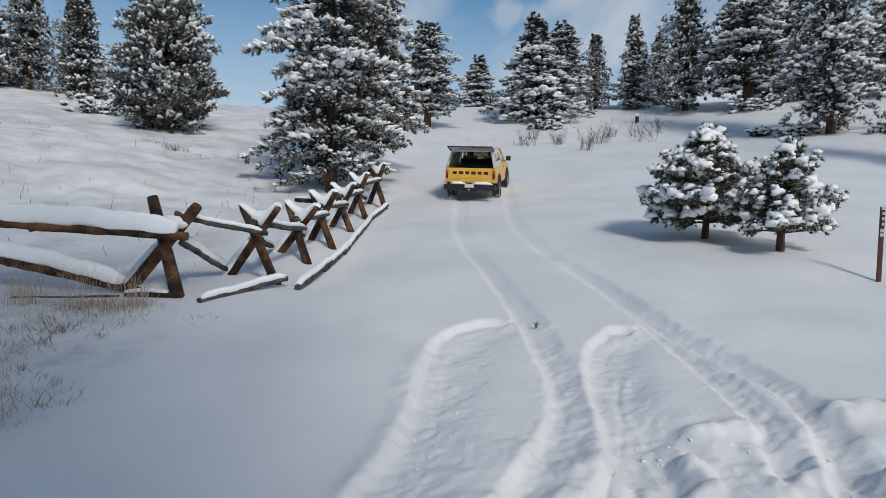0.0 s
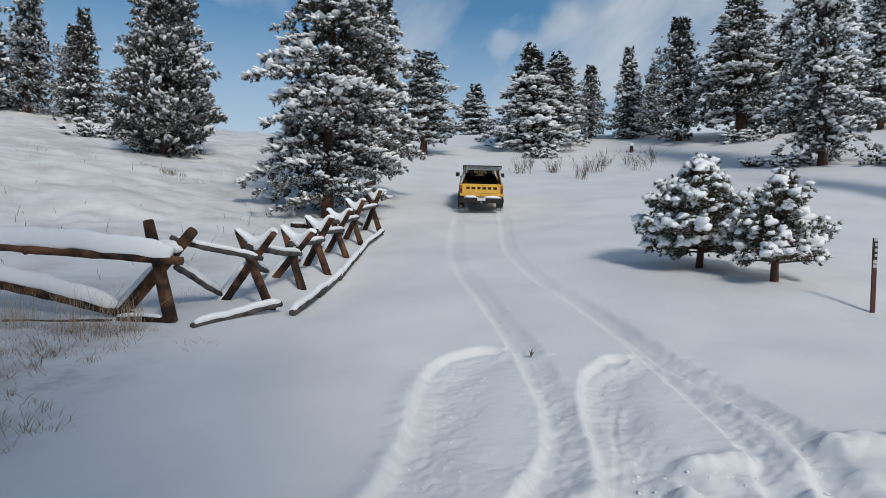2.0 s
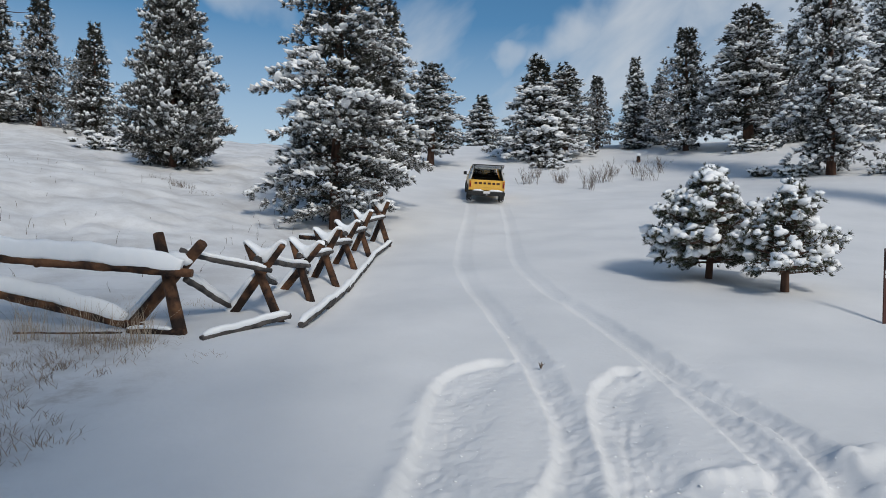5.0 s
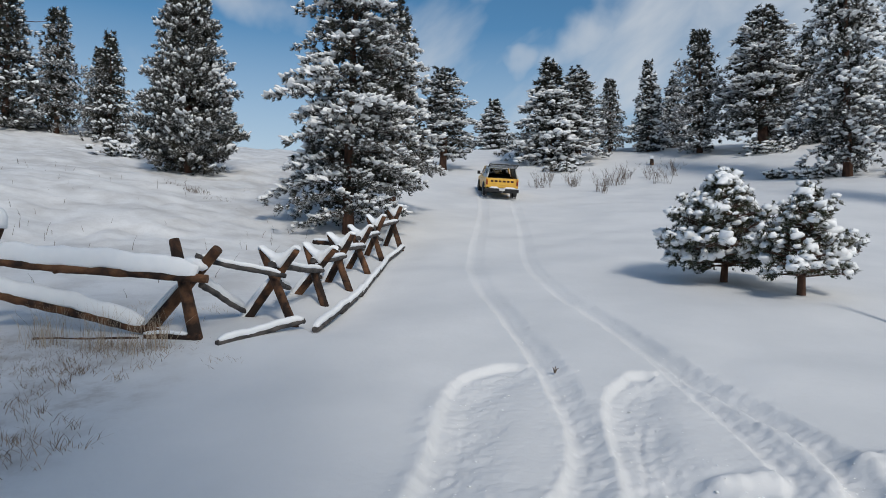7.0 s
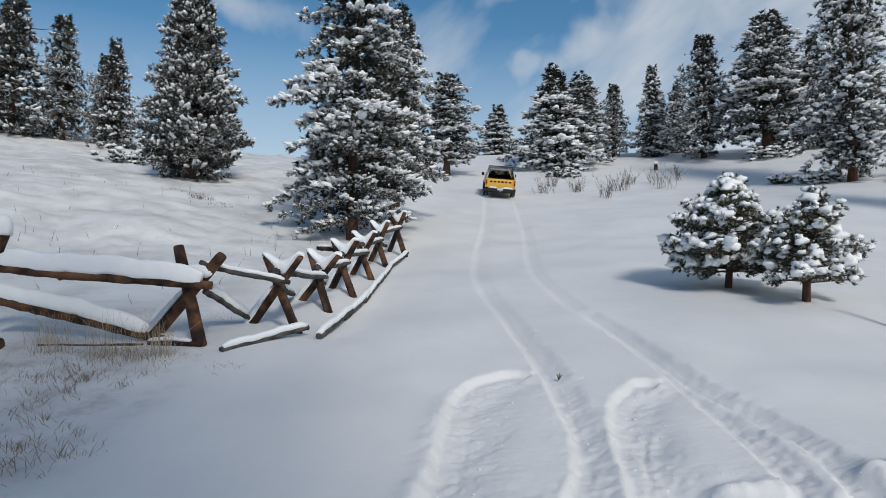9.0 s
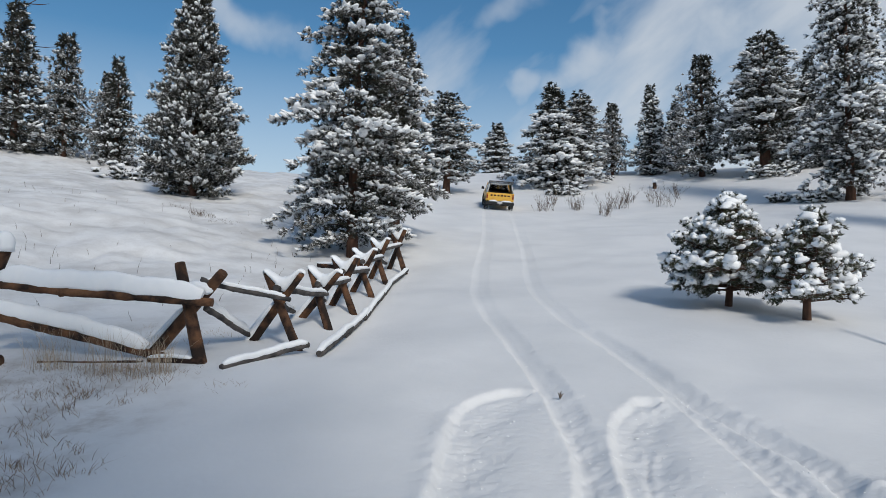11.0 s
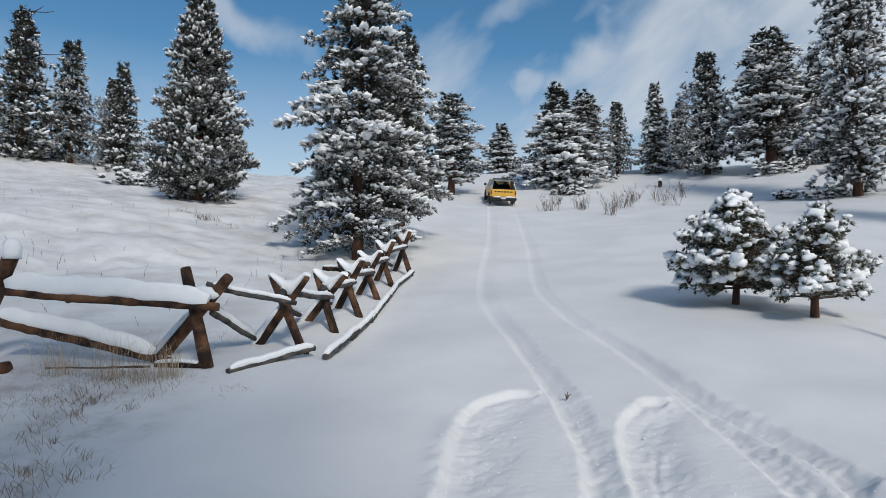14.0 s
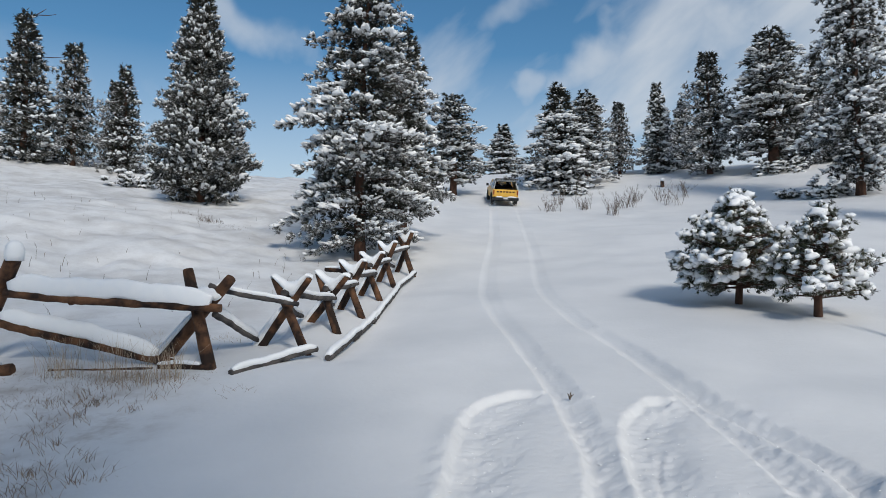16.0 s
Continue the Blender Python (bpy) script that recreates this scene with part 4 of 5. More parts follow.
    rail((-3.12, 8.18, snow_at(-3.12, 8.18) + 0.01), (-2.25, 9.24, snow_at(-2.25, 9.24) + 0.13), 0.042, (0.02, 0.98), 0.085, "log_grey", 0.0)
    rail((-3.0, 13.2, 2.44), (-2.3, 12.95, 2.36), 0.05, (0.0, 0.9), 0.05, sag=0.0)
    near_by = lambda k: 0.88 - 0.075 * max(k - 1, 0)
    for k in range(2, len(info) - 1):
        (c, a, ha), (d, b, hb) = info[k], info[k + 1]
        run = (d - c).normalized()
        # top rail, from the fork of one pair to the front of the next
        rail(c + Vector((0, 0, 0.19)) - run * 0.16, d + b * 0.11 + Vector((0, 0, -0.03)) + run * 0.14, 0.048, (0.02, 0.97), 0.07, "log_grey")
        # back rail, low on the rear legs
        p = c - a * 0.02 + run * 0.05
        p.z = c.z - 0.03
        q = d - b * (hb - 0.10) - run * 0.02
        q.z = on(q.x, q.y) + 0.13
        rail(p, q, 0.048, (0.02, 0.96), 0.07, "log_grey", 0.03)
        # front rail at the feet, half buried
        p = c + a * near_by(k) - run * 0.32
        q = d + b * near_by(k + 1) + run * 0.06
        p.z, q.z = snow_at(p.x, p.y) + 0.045, snow_at(q.x, q.y) + 0.10
        rail(p, q, 0.048, (0.0, 0.98), 0.085, "log_grey", 0.0)


build_fence()


# ---- trail marker ----
def build_marker():
    post = thing("marker_post", pose(6.50, 9.58, on(6.50, 9.58), 0, 2.0, 12), "slim brown trail marker post with grey stickers", "sign post")
    bm = bmesh.new()
    box(bm, (0, 0, 0.45), (0.082, 0.022, 1.30), 0.008)
    part("post", bm, M["marker"], post)
    for z, h, mat in ((1.075, 0.045, "decal"), (0.92, 0.25, "black"), (0.745, 0.05, "decal"), (0.68, 0.05, "decal")):
        bm = bmesh.new()
        box(bm, (0, -0.0135, z), (0.070, 0.005, h), 0.001)
        part("sticker", bm, M[mat], post)
    for z in (1.0, 0.92, 0.84):
        bm = bmesh.new()
        box(bm, (0.004, -0.018, z), (0.045, 0.003, 0.045), 0.001)
        part("marking", bm, M["decal"], post)


build_marker()


# ---- dry plants ----
def stems(name, label, category, places, mat, rng, height, thick, spread, kind="stuff", branch=0):
    V, F = [], []
    for (x, y) in places:
        z = on(x, y) - 0.03
        h = height * rng.uniform(0.5, 1.3)
        dx, dy = rng.normal(0, spread, 2)

        def blade(p0, p1, p2, w):
            i = len(V)
            s = rng.uniform(0, 3.14)
            n = np.array([math.cos(s), math.sin(s), 0]) * w
            m = np.array([-math.sin(s), math.cos(s), 0]) * w
            for p, k in ((p0, 1.0), (p1, 0.75)):
                V.extend([p + n * k, p - 0.5 * n * k + 0.87 * m * k, p - 0.5 * n * k - 0.87 * m * k])
            V.append(p2)
            for j in range(3):
                F.append((i + j, i + (j + 1) % 3, i + 3 + (j + 1) % 3))
                F.append((i + j, i + 3 + (j + 1) % 3, i + 3 + j))
                F.append((i + 3 + j, i + 3 + (j + 1) % 3, i + 6))

        p0 = np.array([x, y, z])
        p1 = p0 + np.array([dx * 0.4 * h, dy * 0.4 * h, 0.55 * h])
        p2 = p0 + np.array([dx * 1.1 * h, dy * 1.1 * h, h])
        blade(p0, p1, p2, thick)
        for b in range(branch):
            t = rng.uniform(0.25, 0.9)
            q = p0 + (p2 - p0) * t
            o = np.array([rng.normal(0, 0.3), rng.normal(0, 0.3), rng.uniform(0.3, 0.9)]) * h * 0.4
            blade(q, q + o * 0.5, q + o, thick * 0.6)
    ob = mesh_part(name, V, F, M[mat])
    return tagged(ob, label, category, kind=kind)


def build_plants():
    rng = np.random.default_rng(9)
    def clumps(spots):
        res = []
        for cx, cy, sx, sy, n in spots:
            for k in range(n):
                gx, gy, w = rng.normal(cx, sx), rng.normal(cy, sy), rng.uniform(0.04, 0.15)
                res += [(rng.normal(gx, w), rng.normal(gy, w * 0.7)) for j in range(rng.integers(4, 17))]
        return res

    stems("dry_grass", "brown matted dry grass poking through the snow by the fence", "grass",
          clumps(((-4.3, 8.1, 0.40, 0.14, 46), (-5.1, 8.0, 0.45, 0.18, 60), (-4.7, 7.5, 0.5, 0.25, 26), (-4.5, 6.5, 0.35, 0.5, 24), (-3.7, 5.3, 0.28, 0.4, 22), (-3.2, 7.5, 0.5, 0.3, 5))),
          "grass", rng, 0.10, 0.0031, 0.8)
    stems("tall_grass", "tall pale dry grass stems before the lower rails", "grass",
          clumps(((-4.35, 8.05, 0.42, 0.10, 9), (-3.95, 8.1, 0.22, 0.08, 5), (-4.9, 8.0, 0.35, 0.1, 5))),
          "straw", rng, 0.52, 0.0027, 0.28)
    stems("dry_grass", "brown dry grass tufts behind the fence", "grass", clumps(((-4.7, 9.7, 0.5, 0.3, 14),)), "straw", rng, 0.15, 0.0035, 0.5)
    places = [(rng.uniform(-18, -4), rng.uniform(10.5, 24)) for k in range(150)]
    stems("dead_stalks", "scattered dead weed stalks on the snowy bank", "weeds", places, "twig", rng, 0.25, 0.006, 0.25, branch=1)
    stems("dry_grass", "low dry grass along the lip of a snow drift", "grass", clumps(((-10.2, 23.0, 0.35, 0.15, 5), (-9.3, 22.7, 0.45, 0.15, 8), (-8.2, 21.9, 0.3, 0.2, 6))), "twig", rng, 0.16, 0.006, 0.4)
    for cx, cy, n in ((4.4, 36.2, 18), (5.7, 39.6, 10), (6.6, 37.0, 22), (7.5, 34.1, 16), (8.9, 37.3, 26), (10.1, 39.1, 14), (11.5, 38.6, 10), (13.0, 38.8, 8), (11.7, 36.9, 6)):
        pl = []
        for k in range(max(3, n // 3)):
            gx, gy = rng.normal(cx, 0.32), rng.normal(cy, 0.35)
            pl += [(rng.normal(gx, 0.09), rng.normal(gy, 0.09)) for j in range(rng.integers(3, 7))]
        stems("bare_shrub", "leafless grey-brown shrub in deep snow", "shrub", pl, "twig", rng, 0.85, 0.009, 0.40, kind="", branch=9)


build_plants()


# ---- loose snow thrown up beside the ruts ----
def build_loose_snow():
    rng = np.random.default_rng(77)
    P = []
    bands = [(RUTS[0][0], 0.0, 0.12, 260), (RUTS[1][0], 0.0, 0.12, 200), (RUTS[2][0], -0.12, 0.06, 420), (RUTS[2][0], 0.05, 0.09, 130),
             (RUTS[3][0], 0.0, 0.17, 700), (RUTS[4][0], 0.0, 0.2, 900), ([(1.3, 4.4), (2.2, 4.6), (2.9, 4.4)], 0.1, 0.35, 900)]
    for line, shift, spread, count in bands:
        for (ax, ay), (bx, by) in zip(line, line[1:]):
            if ay > 12.5 or by < 3.2:
                continue
            n = math.hypot(bx - ax, by - ay)
            for k in range(int(n * 0.055 * count * min(1, 9 / ay))):
                t, off = rng.uniform(0, 1), rng.normal(shift, spread)
                P.append((ax + (bx - ax) * t - (by - ay) / n * off, ay + (by - ay) * t + (bx - ax) / n * off))
    P = np.array(P)
    z = ground_height(P[:, 0], P[:, 1])
    P = np.column_stack([P, z - 0.001])
    size = np.exp(rng.normal(-4.1, 0.4, len(P)))
    v, f = scatter([lump_shape(rng, 0.35, False) for k in range(5)], P, rng.normal(0, 1, P.shape), np.minimum(size, 0.05)[:, None] * np.array([1.3, 1.0, 0.7]), rng, level=True)
    tagged(mesh_part("snow_crumbs", v, f, M["snow"], smooth=True), "loose crumbs of snow beside the tyre ruts", "snow", kind="stuff")


build_loose_snow()


# ---- stumps, bushes and sprigs ----
def build_small_things():
    rng = np.random.default_rng(14)
    for x, y, h, r in ((13.0, 43.5, 0.40, 0.12),):
        stump = thing("tree_stump", pose(x, y, on(x, y), 0, 0, 30), "short cut stump capped with snow", "stump")
        bm = bmesh.new()
        tube(bm, [(0, 0, -0.2), (0, 0, 0.02), (0.01, 0, h * 0.6), (0.0, 0.01, h)], [r * 1.3, r * 1.15, r, r * 0.95], 11, wobble=0.07, seed=3)
        part("wood", bm, M["log"], stump)
        bm = bmesh.new()
        tube(bm, [(0, 0, h - 0.02), (0, 0, h + 0.06), (0.01, 0, h + 0.16), (0.02, 0, h + 0.21)], [r * 1.05, r * 1.35, r * 1.15, r * 0.4], 11, wobble=0.06, seed=5)
        part("snow", bm, M["snow"], stump, "cap of snow")
    for x, y, size in ((16.45, 33.7, 0.24), (17.5, 32.2, 0.5), (-16.4, 30.6, 0.7), (21.5, 28.2, 0.9), (20.6, 29.3, 0.7), (20.2, 41.9, 0.95), (6.9, 43.2, 0.6)):
        bush = thing("low_bush", pose(x, y, on(x, y)), "low evergreen bush almost buried in snow", "bush")
        n = 130
        P = rng.normal(0, 1, (n, 3)) * np.array([0.8, 0.6, 0.3]) * size + np.array([0, 0, 0.35 * size])
        D = P * np.array([1, 1, 0.6]) + np.array([0, 0, 0.3])
        v, f = scatter([tuft_shape(rng, 9, 1.0, 0.08, 0.5) for k in range(3)], P, D, np.full(n, 0.26), rng)
        tagged(mesh_part("foliage", v, f, M["needle"], bush), kind="stuff")
        m = 90
        v, f = scatter([lump_shape(rng) for k in range(3)], P[:m] + np.array([0, 0, 0.12]), D[:m], rng.uniform(0.18, 0.42, m)[:, None] * np.array([1.2, 1.0, 0.6]), rng, level=True)
        tagged(mesh_part("snow", v, f, M["snow"], bush, "clinging snow", smooth=True), kind="stuff")
    sprig = thing("fallen_sprig", pose(1.07, 7.34, on(1.07, 7.34, -0.03)), "small dark sprig dropped in the rut", "twig")
    for k, q in enumerate(((0.015, 0.0, 0.065), (-0.025, 0.01, 0.045), (0.045, 0.01, 0.035))):
        bm = bmesh.new()
        tube(bm, [(0, 0, -0.02), (q[0] * 0.5, q[1], q[2] * 0.7), q], [0.008, 0.007, 0.004], 5)
        part("stem", bm, M["twig"], sprig)
    snag = thing("dead_snag", pose(-26.6, 36.2, on(-26.6, 36.2)), "leafless dead snag among the spruces", "tree")
    bm = bmesh.new()
    tube(bm, [(0, 0, -0.3), (0.1, 0, 3), (0.2, 0, 6), (0.4, 0, 8.4)], [0.16, 0.12, 0.08, 0.035], 8)
    part("trunk", bm, M["bark"], snag)
    for z, dx, dz in ((8.3, 2.2, 0.0), (7.9, 1.6, 0.75), (5.8, 2.7, -0.05), (6.6, 1.4, 0.4)):
        bm = bmesh.new()
        tube(bm, [(0.4, 0, z), (0.4 + dx * 0.4, -0.1, z + dz * 0.4 + 0.1), (0.4 + dx * 0.75, -0.2, z + dz * 0.8), (0.4 + dx, -0.3, z + dz)], [0.035, 0.028, 0.022, 0.012], 6)
        part("limb", bm, M["bark"], snag)


build_small_things()


# ---- pickup truck ----
def arch(cy, r, z0, n=9):
    """Points of a wheel arch over the axle at cy, from rear to front, in y and z."""
    return [(cy - r * math.cos(math.pi * k / n), max(z0, 0.36 + r * math.sin(math.pi * k / n))) for k in range(n + 1)]


def build_truck():
    truck = thing("pickup_truck", pose(0, 0, 0), "yellow pickup truck with white canopy, its rear hatch propped open", "truck")
    W, REAR, BED, FRONT, BASE = 0.76, -0.92, 0.98, 3.22, 2.55
    # bed sides with rear arches
    for s in (-1, 1):
        bm = bmesh.new()
        line = [(REAR, 0.60)] + [(y, z) for y, z in arch(0, 0.43, 0.55)] + [(BED, 0.55), (BED, 1.04), (REAR, 1.04)]
        prism(bm, line, s * W, s * (W - 0.09), 0.015)
        part("bed_side", bm, M["yellow"], truck)
        bm = bmesh.new()
        pts = [(s * (W + 0.012), y, z + 0.0) for y, z in arch(0, 0.43, 0.5)]
        tube(bm, pts, 0.028, 6)
        part("fender_flare", bm, M["black"], truck)
        bm = bmesh.new()
        pts = [(s * (W + 0.012), y, z + 0.0) for y, z in arch(BASE, 0.43, 0.5)]
        tube(bm, pts, 0.028, 6)
        part("fender_flare", bm, M["black"], truck)
    bm = bmesh.new()
    box(bm, (0, 0.03, 0.62), (2 * W - 0.16, 1.88, 0.06), 0.01)
    part("bed_floor", bm, M["interior"], truck)
    bm = bmesh.new()
    box(bm, (0, 1.15, 0.46), (0.72, 4.0, 0.13), 0.02)
    box(bm, (0, 0, 0.36), (1.2, 0.12, 0.12), 0.04)
    box(bm, (0, BASE, 0.36), (1.2, 0.12, 0.12), 0.04)
    part("chassis", bm, M["black"], truck)
    # tailgate with pressed panel and six lettering blocks
    bm = bmesh.new()
    box(bm, (0, REAR + 0.035, 0.815), (1.30, 0.07, 0.44), 0.015)
    box(bm, (0, REAR - 0.003, 0.845), (1.16, 0.02, 0.25), 0.008)
    gate = part("tailgate", bm, M["yellow"], truck)
    letters(gate, REAR - 0.018, 0.895)
    bm = bmesh.new()
    box(bm, (0, REAR - 0.008, 0.99), (0.26, 0.02, 0.05), 0.008)
    part("latch_handle", bm, M["yellow"], gate)
    for s in (-1, 1):
        bm = bmesh.new()
        box(bm, (s * 0.70, REAR + 0.02, 0.82), (0.105, 0.07, 0.40), 0.012)
        part("corner_panel", bm, M["yellow"], truck)
        bm = bmesh.new()
        box(bm, (s * 0.705, REAR - 0.018, 0.85), (0.075, 0.03, 0.26), 0.008)
        lamp = part("tail_light", bm, M["red"], truck, "dark red tail light")
        bm = bmesh.new()
        box(bm, (s * 0.705, REAR - 0.036, 0.93), (0.06, 0.008, 0.06), 0.003)
        part("indicator", bm, M["amber"], lamp)
    # rear bumper with snow and plate
    bm = bmesh.new()
    box(bm, (0, REAR - 0.11, 0.475), (1.56, 0.17, 0.16), 0.025)
    box(bm, (0, REAR - 0.08, 0.41), (0.5, 0.12, 0.08), 0.02)
    bumper = part("rear_bumper", bm, M["black"], truck)
    bm = bmesh.new()
    for x, w in ((-0.36, 0.46), (0.38, 0.62)):
        tube(bm, [(x - w / 2, REAR - 0.11, 0.575), (x - w * 0.3, REAR - 0.11, 0.60), (x + w * 0.2, REAR - 0.11, 0.60), (x + w / 2, REAR - 0.11, 0.575)], [0.02, 0.065, 0.07, 0.02], 9, flat=0.7, wobble=0.1, seed=4)
    part("snow", bm, M["snow"], bumper, "packed snow")
    bm = bmesh.new()
    box(bm, (0.0, REAR - 0.205, 0.53), (0.28, 0.012, 0.11), 0.004)
    part("number_plate", bm, M["plate"], truck)
    bm = bmesh.new()
    tube(bm, [(0, REAR - 0.12, 0.40), (0, REAR - 0.30, 0.40), (0, REAR - 0.31, 0.45)], [0.03, 0.03, 0.035], 8)
    part("tow_hitch", bm, M["steel"], truck)
    # cab, bonnet and front
    bm = bmesh.new()
    low = [(BED + 0.03, 0.45), (2.02, 0.45)] + arch(BASE, 0.43, 0.45) + [(FRONT, 0.50), (FRONT, 0.93), (2.15, 1.05), (2.05, 1.08), (BED + 0.03, 1.08)]
    prism(bm, low, -W, W, 0.03)
    part("cab_body", bm, M["yellow"], truck)
    bm = bmesh.new()
    box(bm, (0, 1.36, 1.495), (1.22, 0.72, 0.05), 0.02)
    part("cab_roof", bm, M["yellow"], truck)
    for s in (-1, 1):
        for foot, head in (((1.04, 1.06), (1.05, 1.495)), ((2.06, 1.06), (1.72, 1.485))):
            bm = bmesh.new()
            tube(bm, [(s * (W - 0.05), foot[0], foot[1]), (s * 0.59, head[0], head[1])], 0.035, 8)
            part("pillar", bm, M["yellow"], truck)
    for s in (-1, 1):
        bm = bmesh.new()
        side = lambda z: s * (W - 0.022 - 0.14 * (z - 1.05) / 0.58)
        vs = [bm.verts.new((side(z), y, z)) for y, z in ((1.10, 1.12), (1.90, 1.12), (1.66, 1.43), (1.13, 1.43))]
        bm.faces.new(vs)
        bmesh.ops.solidify(bm, geom=list(bm.faces), thickness=0.006)
        part("side_window", bm, M["glass"], truck)
        bm = bmesh.new()
        box(bm, (s * (W + 0.11), 1.86, 1.17), (0.15, 0.06, 0.16), 0.02)
        mirror = part("door_mirror", bm, M["black"], truck)
        bm = bmesh.new()
        tube(bm, [(s * (W - 0.02), 1.9, 1.08), (s * (W + 0.08), 1.88, 1.13)], 0.012, 6)
        part("arm", bm, M["black"], mirror)
        bm = bmesh.new()
        box(bm, (s * (W + 0.004), 1.2, 0.93), (0.015, 0.14, 0.03), 0.006)
        part("door_handle", bm, M["black"], truck)
    for nm, y0, z0, y1, z1, w in (("windscreen", 2.045, 1.13, 1.79, 1.455, 0.6), ("rear_window", 1.022, 1.14, 1.045, 1.43, 0.56)):
        bm = bmesh.new()
        d = 0.012 if nm == "windscreen" else -0.012
        vs = [bm.verts.new((-w, y0 + d, z0)), bm.verts.new((w, y0 + d, z0)), bm.verts.new((w * 0.9, y1 + d, z1)), bm.verts.new((-w * 0.9, y1 + d, z1))]
        bm.faces.new(vs)
        bmesh.ops.solidify(bm, geom=list(bm.faces), thickness=0.006)
        part(nm, bm, M["glass"], truck)
    for s in (-1, 1):
        bm = bmesh.new()
        box(bm, (s * 0.34, 1.25, 1.14), (0.46, 0.10, 0.26), 0.03)
        box(bm, (s * 0.34, 1.25, 1.32), (0.22, 0.08, 0.15), 0.03)
        part("seat_back", bm, M["interior"], truck)
        bm = bmesh.new()
        box(bm, (s * 0.52, FRONT + 0.01, 0.78), (0.2, 0.03, 0.14), 0.02)
        part("headlight", bm, M["decal"], truck)
    bm = bmesh.new()
    box(bm, (0, FRONT + 0.06, 0.52), (1.5, 0.12, 0.14), 0.03)
    part("front_bumper", bm, M["black"], truck)
    bm = bmesh.new()
    box(bm, (0, FRONT + 0.008, 0.78), (0.8, 0.02, 0.14), 0.01)
    part("grille", bm, M["black"], truck)
    # canopy: two sides with windows, roof, open back
    inset = lambda z: W - 0.02 - 0.17 * (z - 1.05) / 0.60
    for s in (-1, 1):
        bm = bmesh.new()
        o = [(REAR + 0.02, 1.04), (BED, 1.04), (BED, 1.50), (REAR + 0.30, 1.50)]
        va = [bm.verts.new((s * inset(z), y, z)) for y, z in o]
        vb = [bm.verts.new((s * (inset(z) - 0.05), y, z)) for y, z in o]
        for k in range(4):
            bm.faces.new((va[k], va[(k + 1) % 4], vb[(k + 1) % 4], vb[k]))
        bm.faces.new(va)
        bm.faces.new(list(reversed(vb)))
        bmesh.ops.recalc_face_normals(bm, faces=bm.faces)
        wall = part("canopy_side", bm, M["white"], truck, "white canopy side")
        bm = bmesh.new()
        vs = [bm.verts.new((s * (inset(z) + 0.006), y, z)) for y, z in ((REAR + 0.34, 1.20), (BED - 0.14, 1.20), (BED - 0.14, 1.42), (REAR + 0.46, 1.42))]
        bm.faces.new(vs)
        bmesh.ops.solidify(bm, geom=list(bm.faces), thickness=0.006)
        part("canopy_window", bm, M["glass"], wall)
        bm = bmesh.new()
        tube(bm, [(s * (W - 0.045), REAR + 0.0, 1.05), (s * (inset(1.50) - 0.02), REAR + 0.28, 1.51)], 0.035, 8)
        part("rear_pillar", bm, M["white"], truck)
        bm = bmesh.new()
        tube(bm, [(s * 0.56, REAR + 0.22, 1.33), (s * 0.58, REAR - 0.10, 1.66)], 0.010, 6)
        part("gas_strut", bm, M["black"], truck)
    bm = bmesh.new()
    box(bm, (0, (REAR + 0.26 + BED) / 2, 1.525), (2 * inset(1.50), BED - REAR - 0.26, 0.05), 0.02)
    part("canopy_roof", bm, M["white"], truck)
    bm = bmesh.new()
    box(bm, (0, BED - 0.02, 1.12), (1.2, 0.03, 0.14), 0.01)
    part("canopy_front", bm, M["interior"], truck)
    bm = bmesh.new()
    turn = Euler((radians(-15), 0, 0)).to_matrix()
    box(bm, (0, REAR + 0.03, 1.60), (1.30, 0.58, 0.02), 0.006, turn)
    hatch = part("hatch", bm, M["glass"], truck, "raised glass hatch")
    bm = bmesh.new()
    for x in (-0.65, 0.65):
        box(bm, (x, REAR + 0.03, 1.60), (0.035, 0.60, 0.035), 0.008, turn)
    for y in (-0.29, 0.29):
        q = turn @ Vector((0, y, 0))
        box(bm, (0, REAR + 0.03 + q.y, 1.60 + q.z), (1.32, 0.035, 0.035), 0.008, turn)
    part("hatch_frame", bm, M["black"], hatch)
    # cargo in the bed
    bm = bmesh.new()
    box(bm, (0.05, 0.35, 0.86), (1.1, 0.9, 0.42), 0.05)
    part("cargo_cover", bm, M["interior"], truck)
    # snow thrown up behind the tyres
    rng = np.random.default_rng(6)
    P = np.concatenate([np.stack([rng.normal(x, 0.15, 220), rng.normal(y, 0.30, 220), 0.07 + np.abs(rng.normal(0, 0.07, 220))], -1) for x in (-0.70, 0.70) for y in (-0.42, 2.2)])
    v, f = scatter([lump_shape(rng, 0.35) for k in range(4)], P, np.ones_like(P), rng.uniform(0.008, 0.03, len(P)), rng, level=True)
    tagged(mesh_part("snow_spray", v, f, M["snow"], truck, "powder snow kicked up by the tyres", smooth=True), kind="stuff")
    wheels = []
    for x in (-0.70, 0.70):
        for y in (0.0, BASE):
            hub = new("wheel")
            hub.parent = truck
            hub.matrix_basis = pose(x, y, 0.36)
            bm = bmesh.new()
            prof = [(-0.10, 0.24), (-0.115, 0.30), (-0.10, 0.345), (-0.05, 0.36), (0.05, 0.36), (0.10, 0.345), (0.115, 0.30), (0.10, 0.24)]
            rings = []
            for k in range(28):
                a = 2 * math.pi * k / 28
                lug = 0.012 if k % 2 else 0.0
                rings.append([bm.verts.new((px, (r - (lug if r > 0.34 else 0)) * math.cos(a), (r - (lug if r > 0.34 else 0)) * math.sin(a))) for px, r in prof])
            for k in range(28):
                p, q = rings[k], rings[(k + 1) % 28]
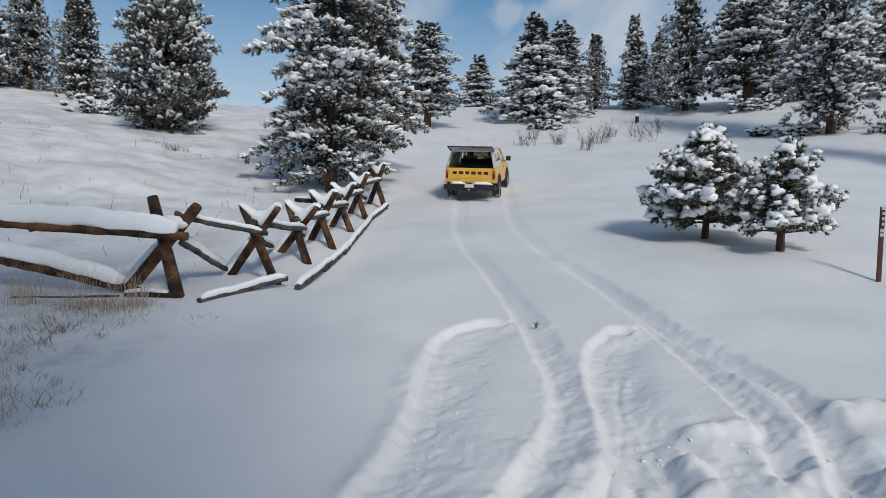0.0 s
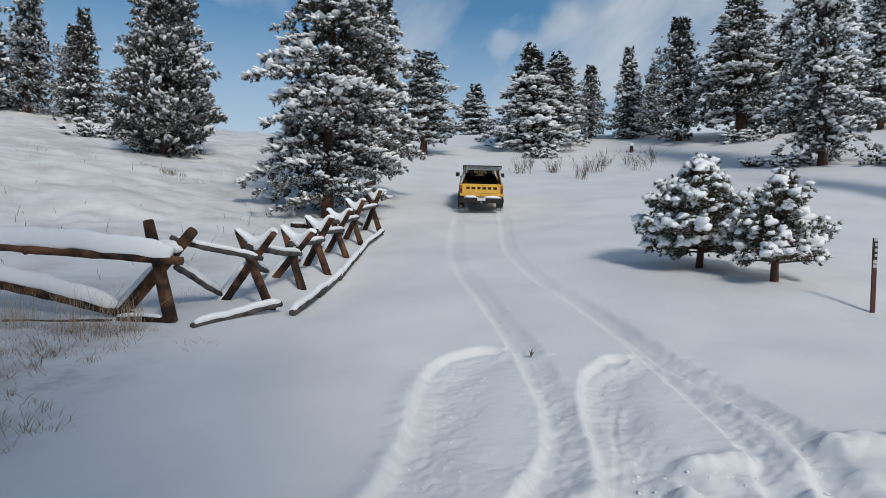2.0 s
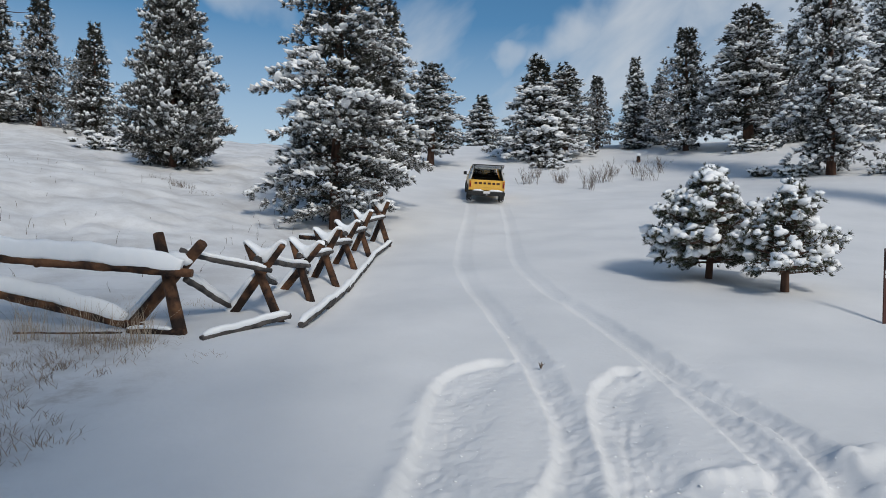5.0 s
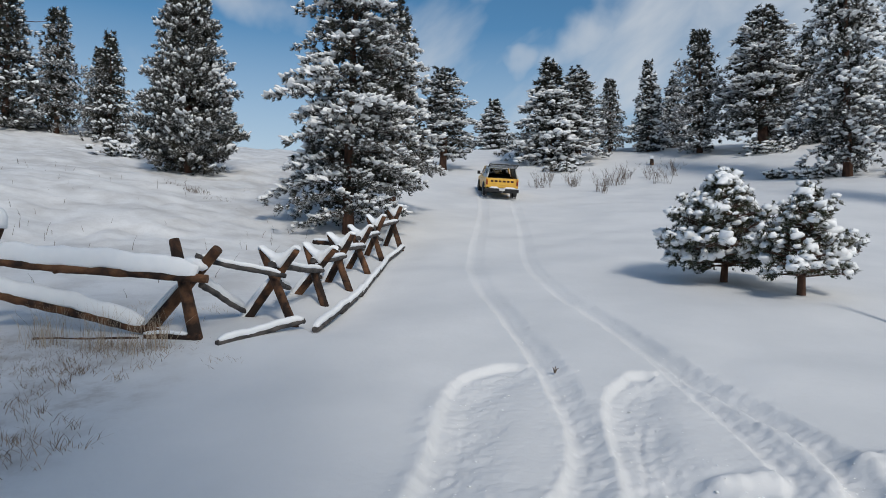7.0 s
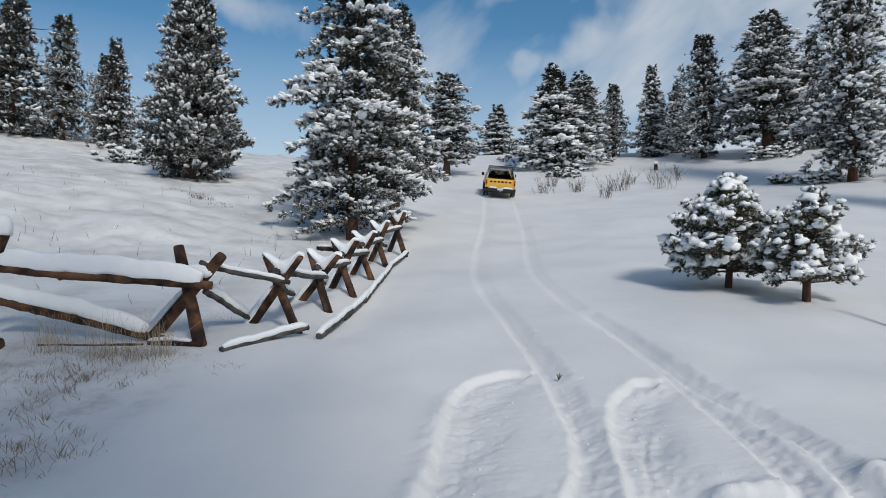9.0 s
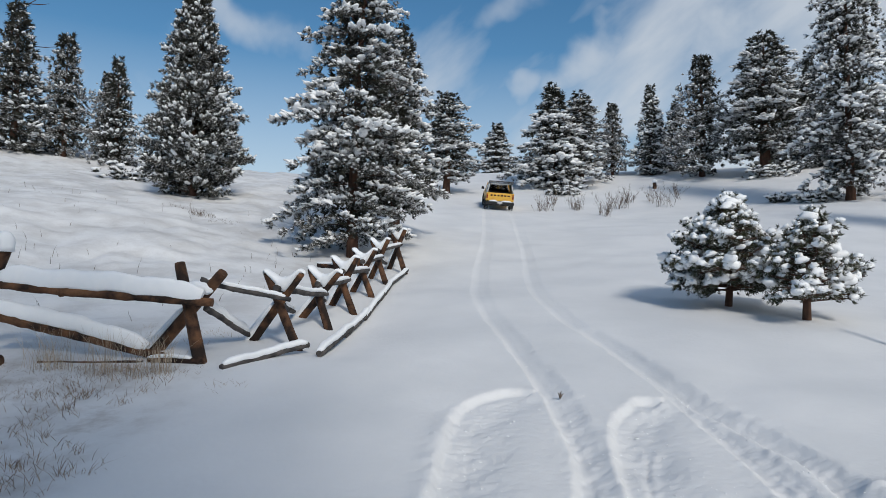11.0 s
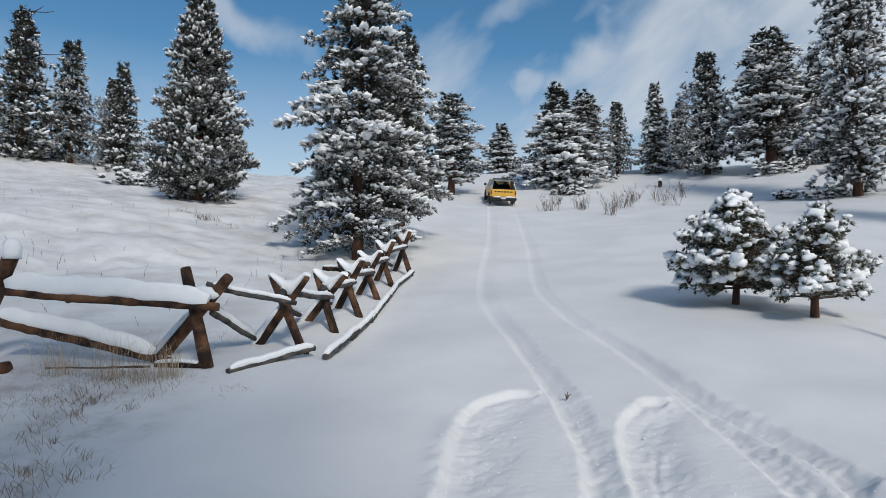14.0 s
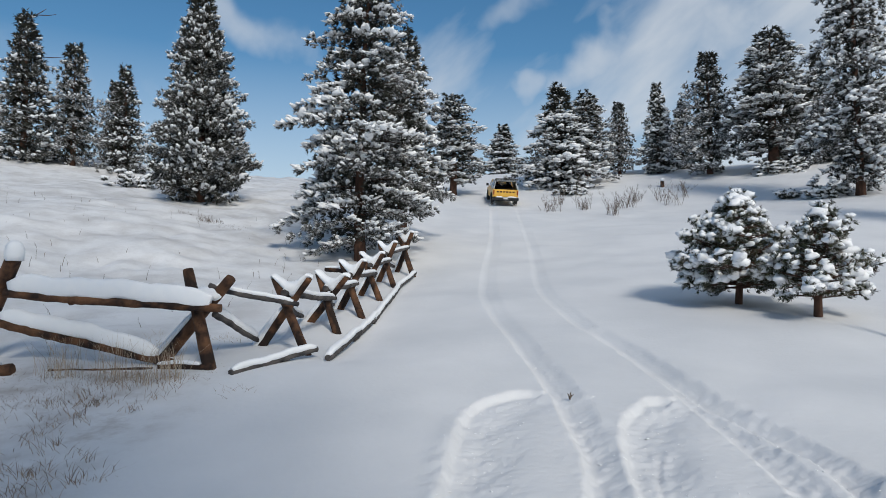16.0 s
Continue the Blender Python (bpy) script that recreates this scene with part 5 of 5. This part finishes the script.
                for j in range(8):
                    bm.faces.new((p[j], p[(j + 1) % 8], q[(j + 1) % 8], q[j]))
            bmesh.ops.recalc_face_normals(bm, faces=bm.faces)
            part("tyre", bm, M["rubber"], hub)
            bm = bmesh.new()
            s = 1 if x > 0 else -1
            tube(bm, [(-0.09, 0, 0), (0.09, 0, 0)], 0.24, 20)
            tube(bm, [(s * 0.08, 0, 0), (s * 0.12, 0, 0)], [0.07, 0.05], 10)
            for k in range(6):
                a = k * math.pi / 3
                tube(bm, [(s * 0.088, 0.14 * math.cos(a), 0.14 * math.sin(a)), (s * 0.098, 0.14 * math.cos(a), 0.14 * math.sin(a))], 0.03, 8)
            part("rim", bm, M["steel"], hub)
            wheels.append((hub, x, y))
    return truck, wheels


def letters(gate, y, z):
    """Six plain dark blocks across the tailgate where the maker's name stands."""
    for k in range(6):
        bm = bmesh.new()
        box(bm, (-0.47 + 0.188 * k, y, z), (0.135 if k % 2 else 0.115, 0.008, 0.085), 0.003)
        part("emblem_block", bm, M["lettering"], gate)


TRUCK, WHEELS = build_truck()

# seconds, x, y of the rear axle on the snow, heading (degrees to the left of straight ahead)
DRIVE = [(0, 0.99, 20.35, -11), (0.5, 1.15, 21.0, -9), (1, 1.36, 21.8, -5), (1.5, 1.47, 22.6, -3), (2.5, 1.53, 24.4, -2), (3.5, 1.58, 25.9, 0), (4, 1.58, 26.8, -1),
         (5.2, 1.72, 28.6, 0), (6.5, 1.92, 30.2, 2), (7, 1.92, 30.9, 3), (8, 1.86, 32.1, 0), (9, 1.88, 33.5, -1), (9.5, 1.90, 34.1, -2), (10.7, 2.0, 35.8, 0),
         (12, 2.07, 37.2, 0), (13, 2.09, 38.2, -1), (14, 2.07, 39.0, 3), (15, 2.10, 39.2, 4), (16, 2.10, 39.3, 3)]
SUNK = 0.08


def along(t):
    """Place and heading of the truck at t, gliding between the rows of DRIVE."""
    ts = [r[0] for r in DRIVE]
    res = []
    for c in (1, 2, 3):
        v = [r[c] for r in DRIVE]
        g = np.gradient(v, ts)
        i = int(np.clip(np.searchsorted(ts, t, "right") - 1, 0, len(ts) - 2))
        d = ts[i + 1] - ts[i]
        u = (t - ts[i]) / d
        res.append(float((2 * u ** 3 - 3 * u * u + 1) * v[i] + (u ** 3 - 2 * u * u + u) * d * g[i] + (3 * u * u - 2 * u ** 3) * v[i + 1] + (u ** 3 - u * u) * d * g[i + 1]))
    return res


def motions():
    rows, rolled, last = [], [], None
    turn = 0.0
    for k in range(65):
        t = k * 0.25
        x, y, head = along(t)
        h = radians(head)
        fx, fy = x - math.sin(h) * 2.55, y + math.cos(h) * 2.55
        z0, z1 = on(x, y) - SUNK, on(fx, fy) - SUNK
        rx, ry = math.cos(h) * 0.7, math.sin(h) * 0.7
        tilt = math.degrees(math.atan2(on(x + rx, y + ry) - on(x - rx, y - ry), 1.4))
        m = pose(x, y, z0, 0, 0, head) @ pose(0, 0, 0, math.degrees(math.atan2(z1 - z0, 2.55)) - 2.6) @ pose(0, 0, 0, 0, -tilt, 0)
        if last:
            turn -= math.degrees(math.hypot(x - last[0], y - last[1]) / 0.36)
        last = (x, y)
        rows.append((t, m))
        rolled.append((t, turn))
    walk(TRUCK, rows)
    for hub, x, y in WHEELS:
        walk(hub, [(t, pose(x, y, 0.36, a)) for t, a in rolled])


motions()
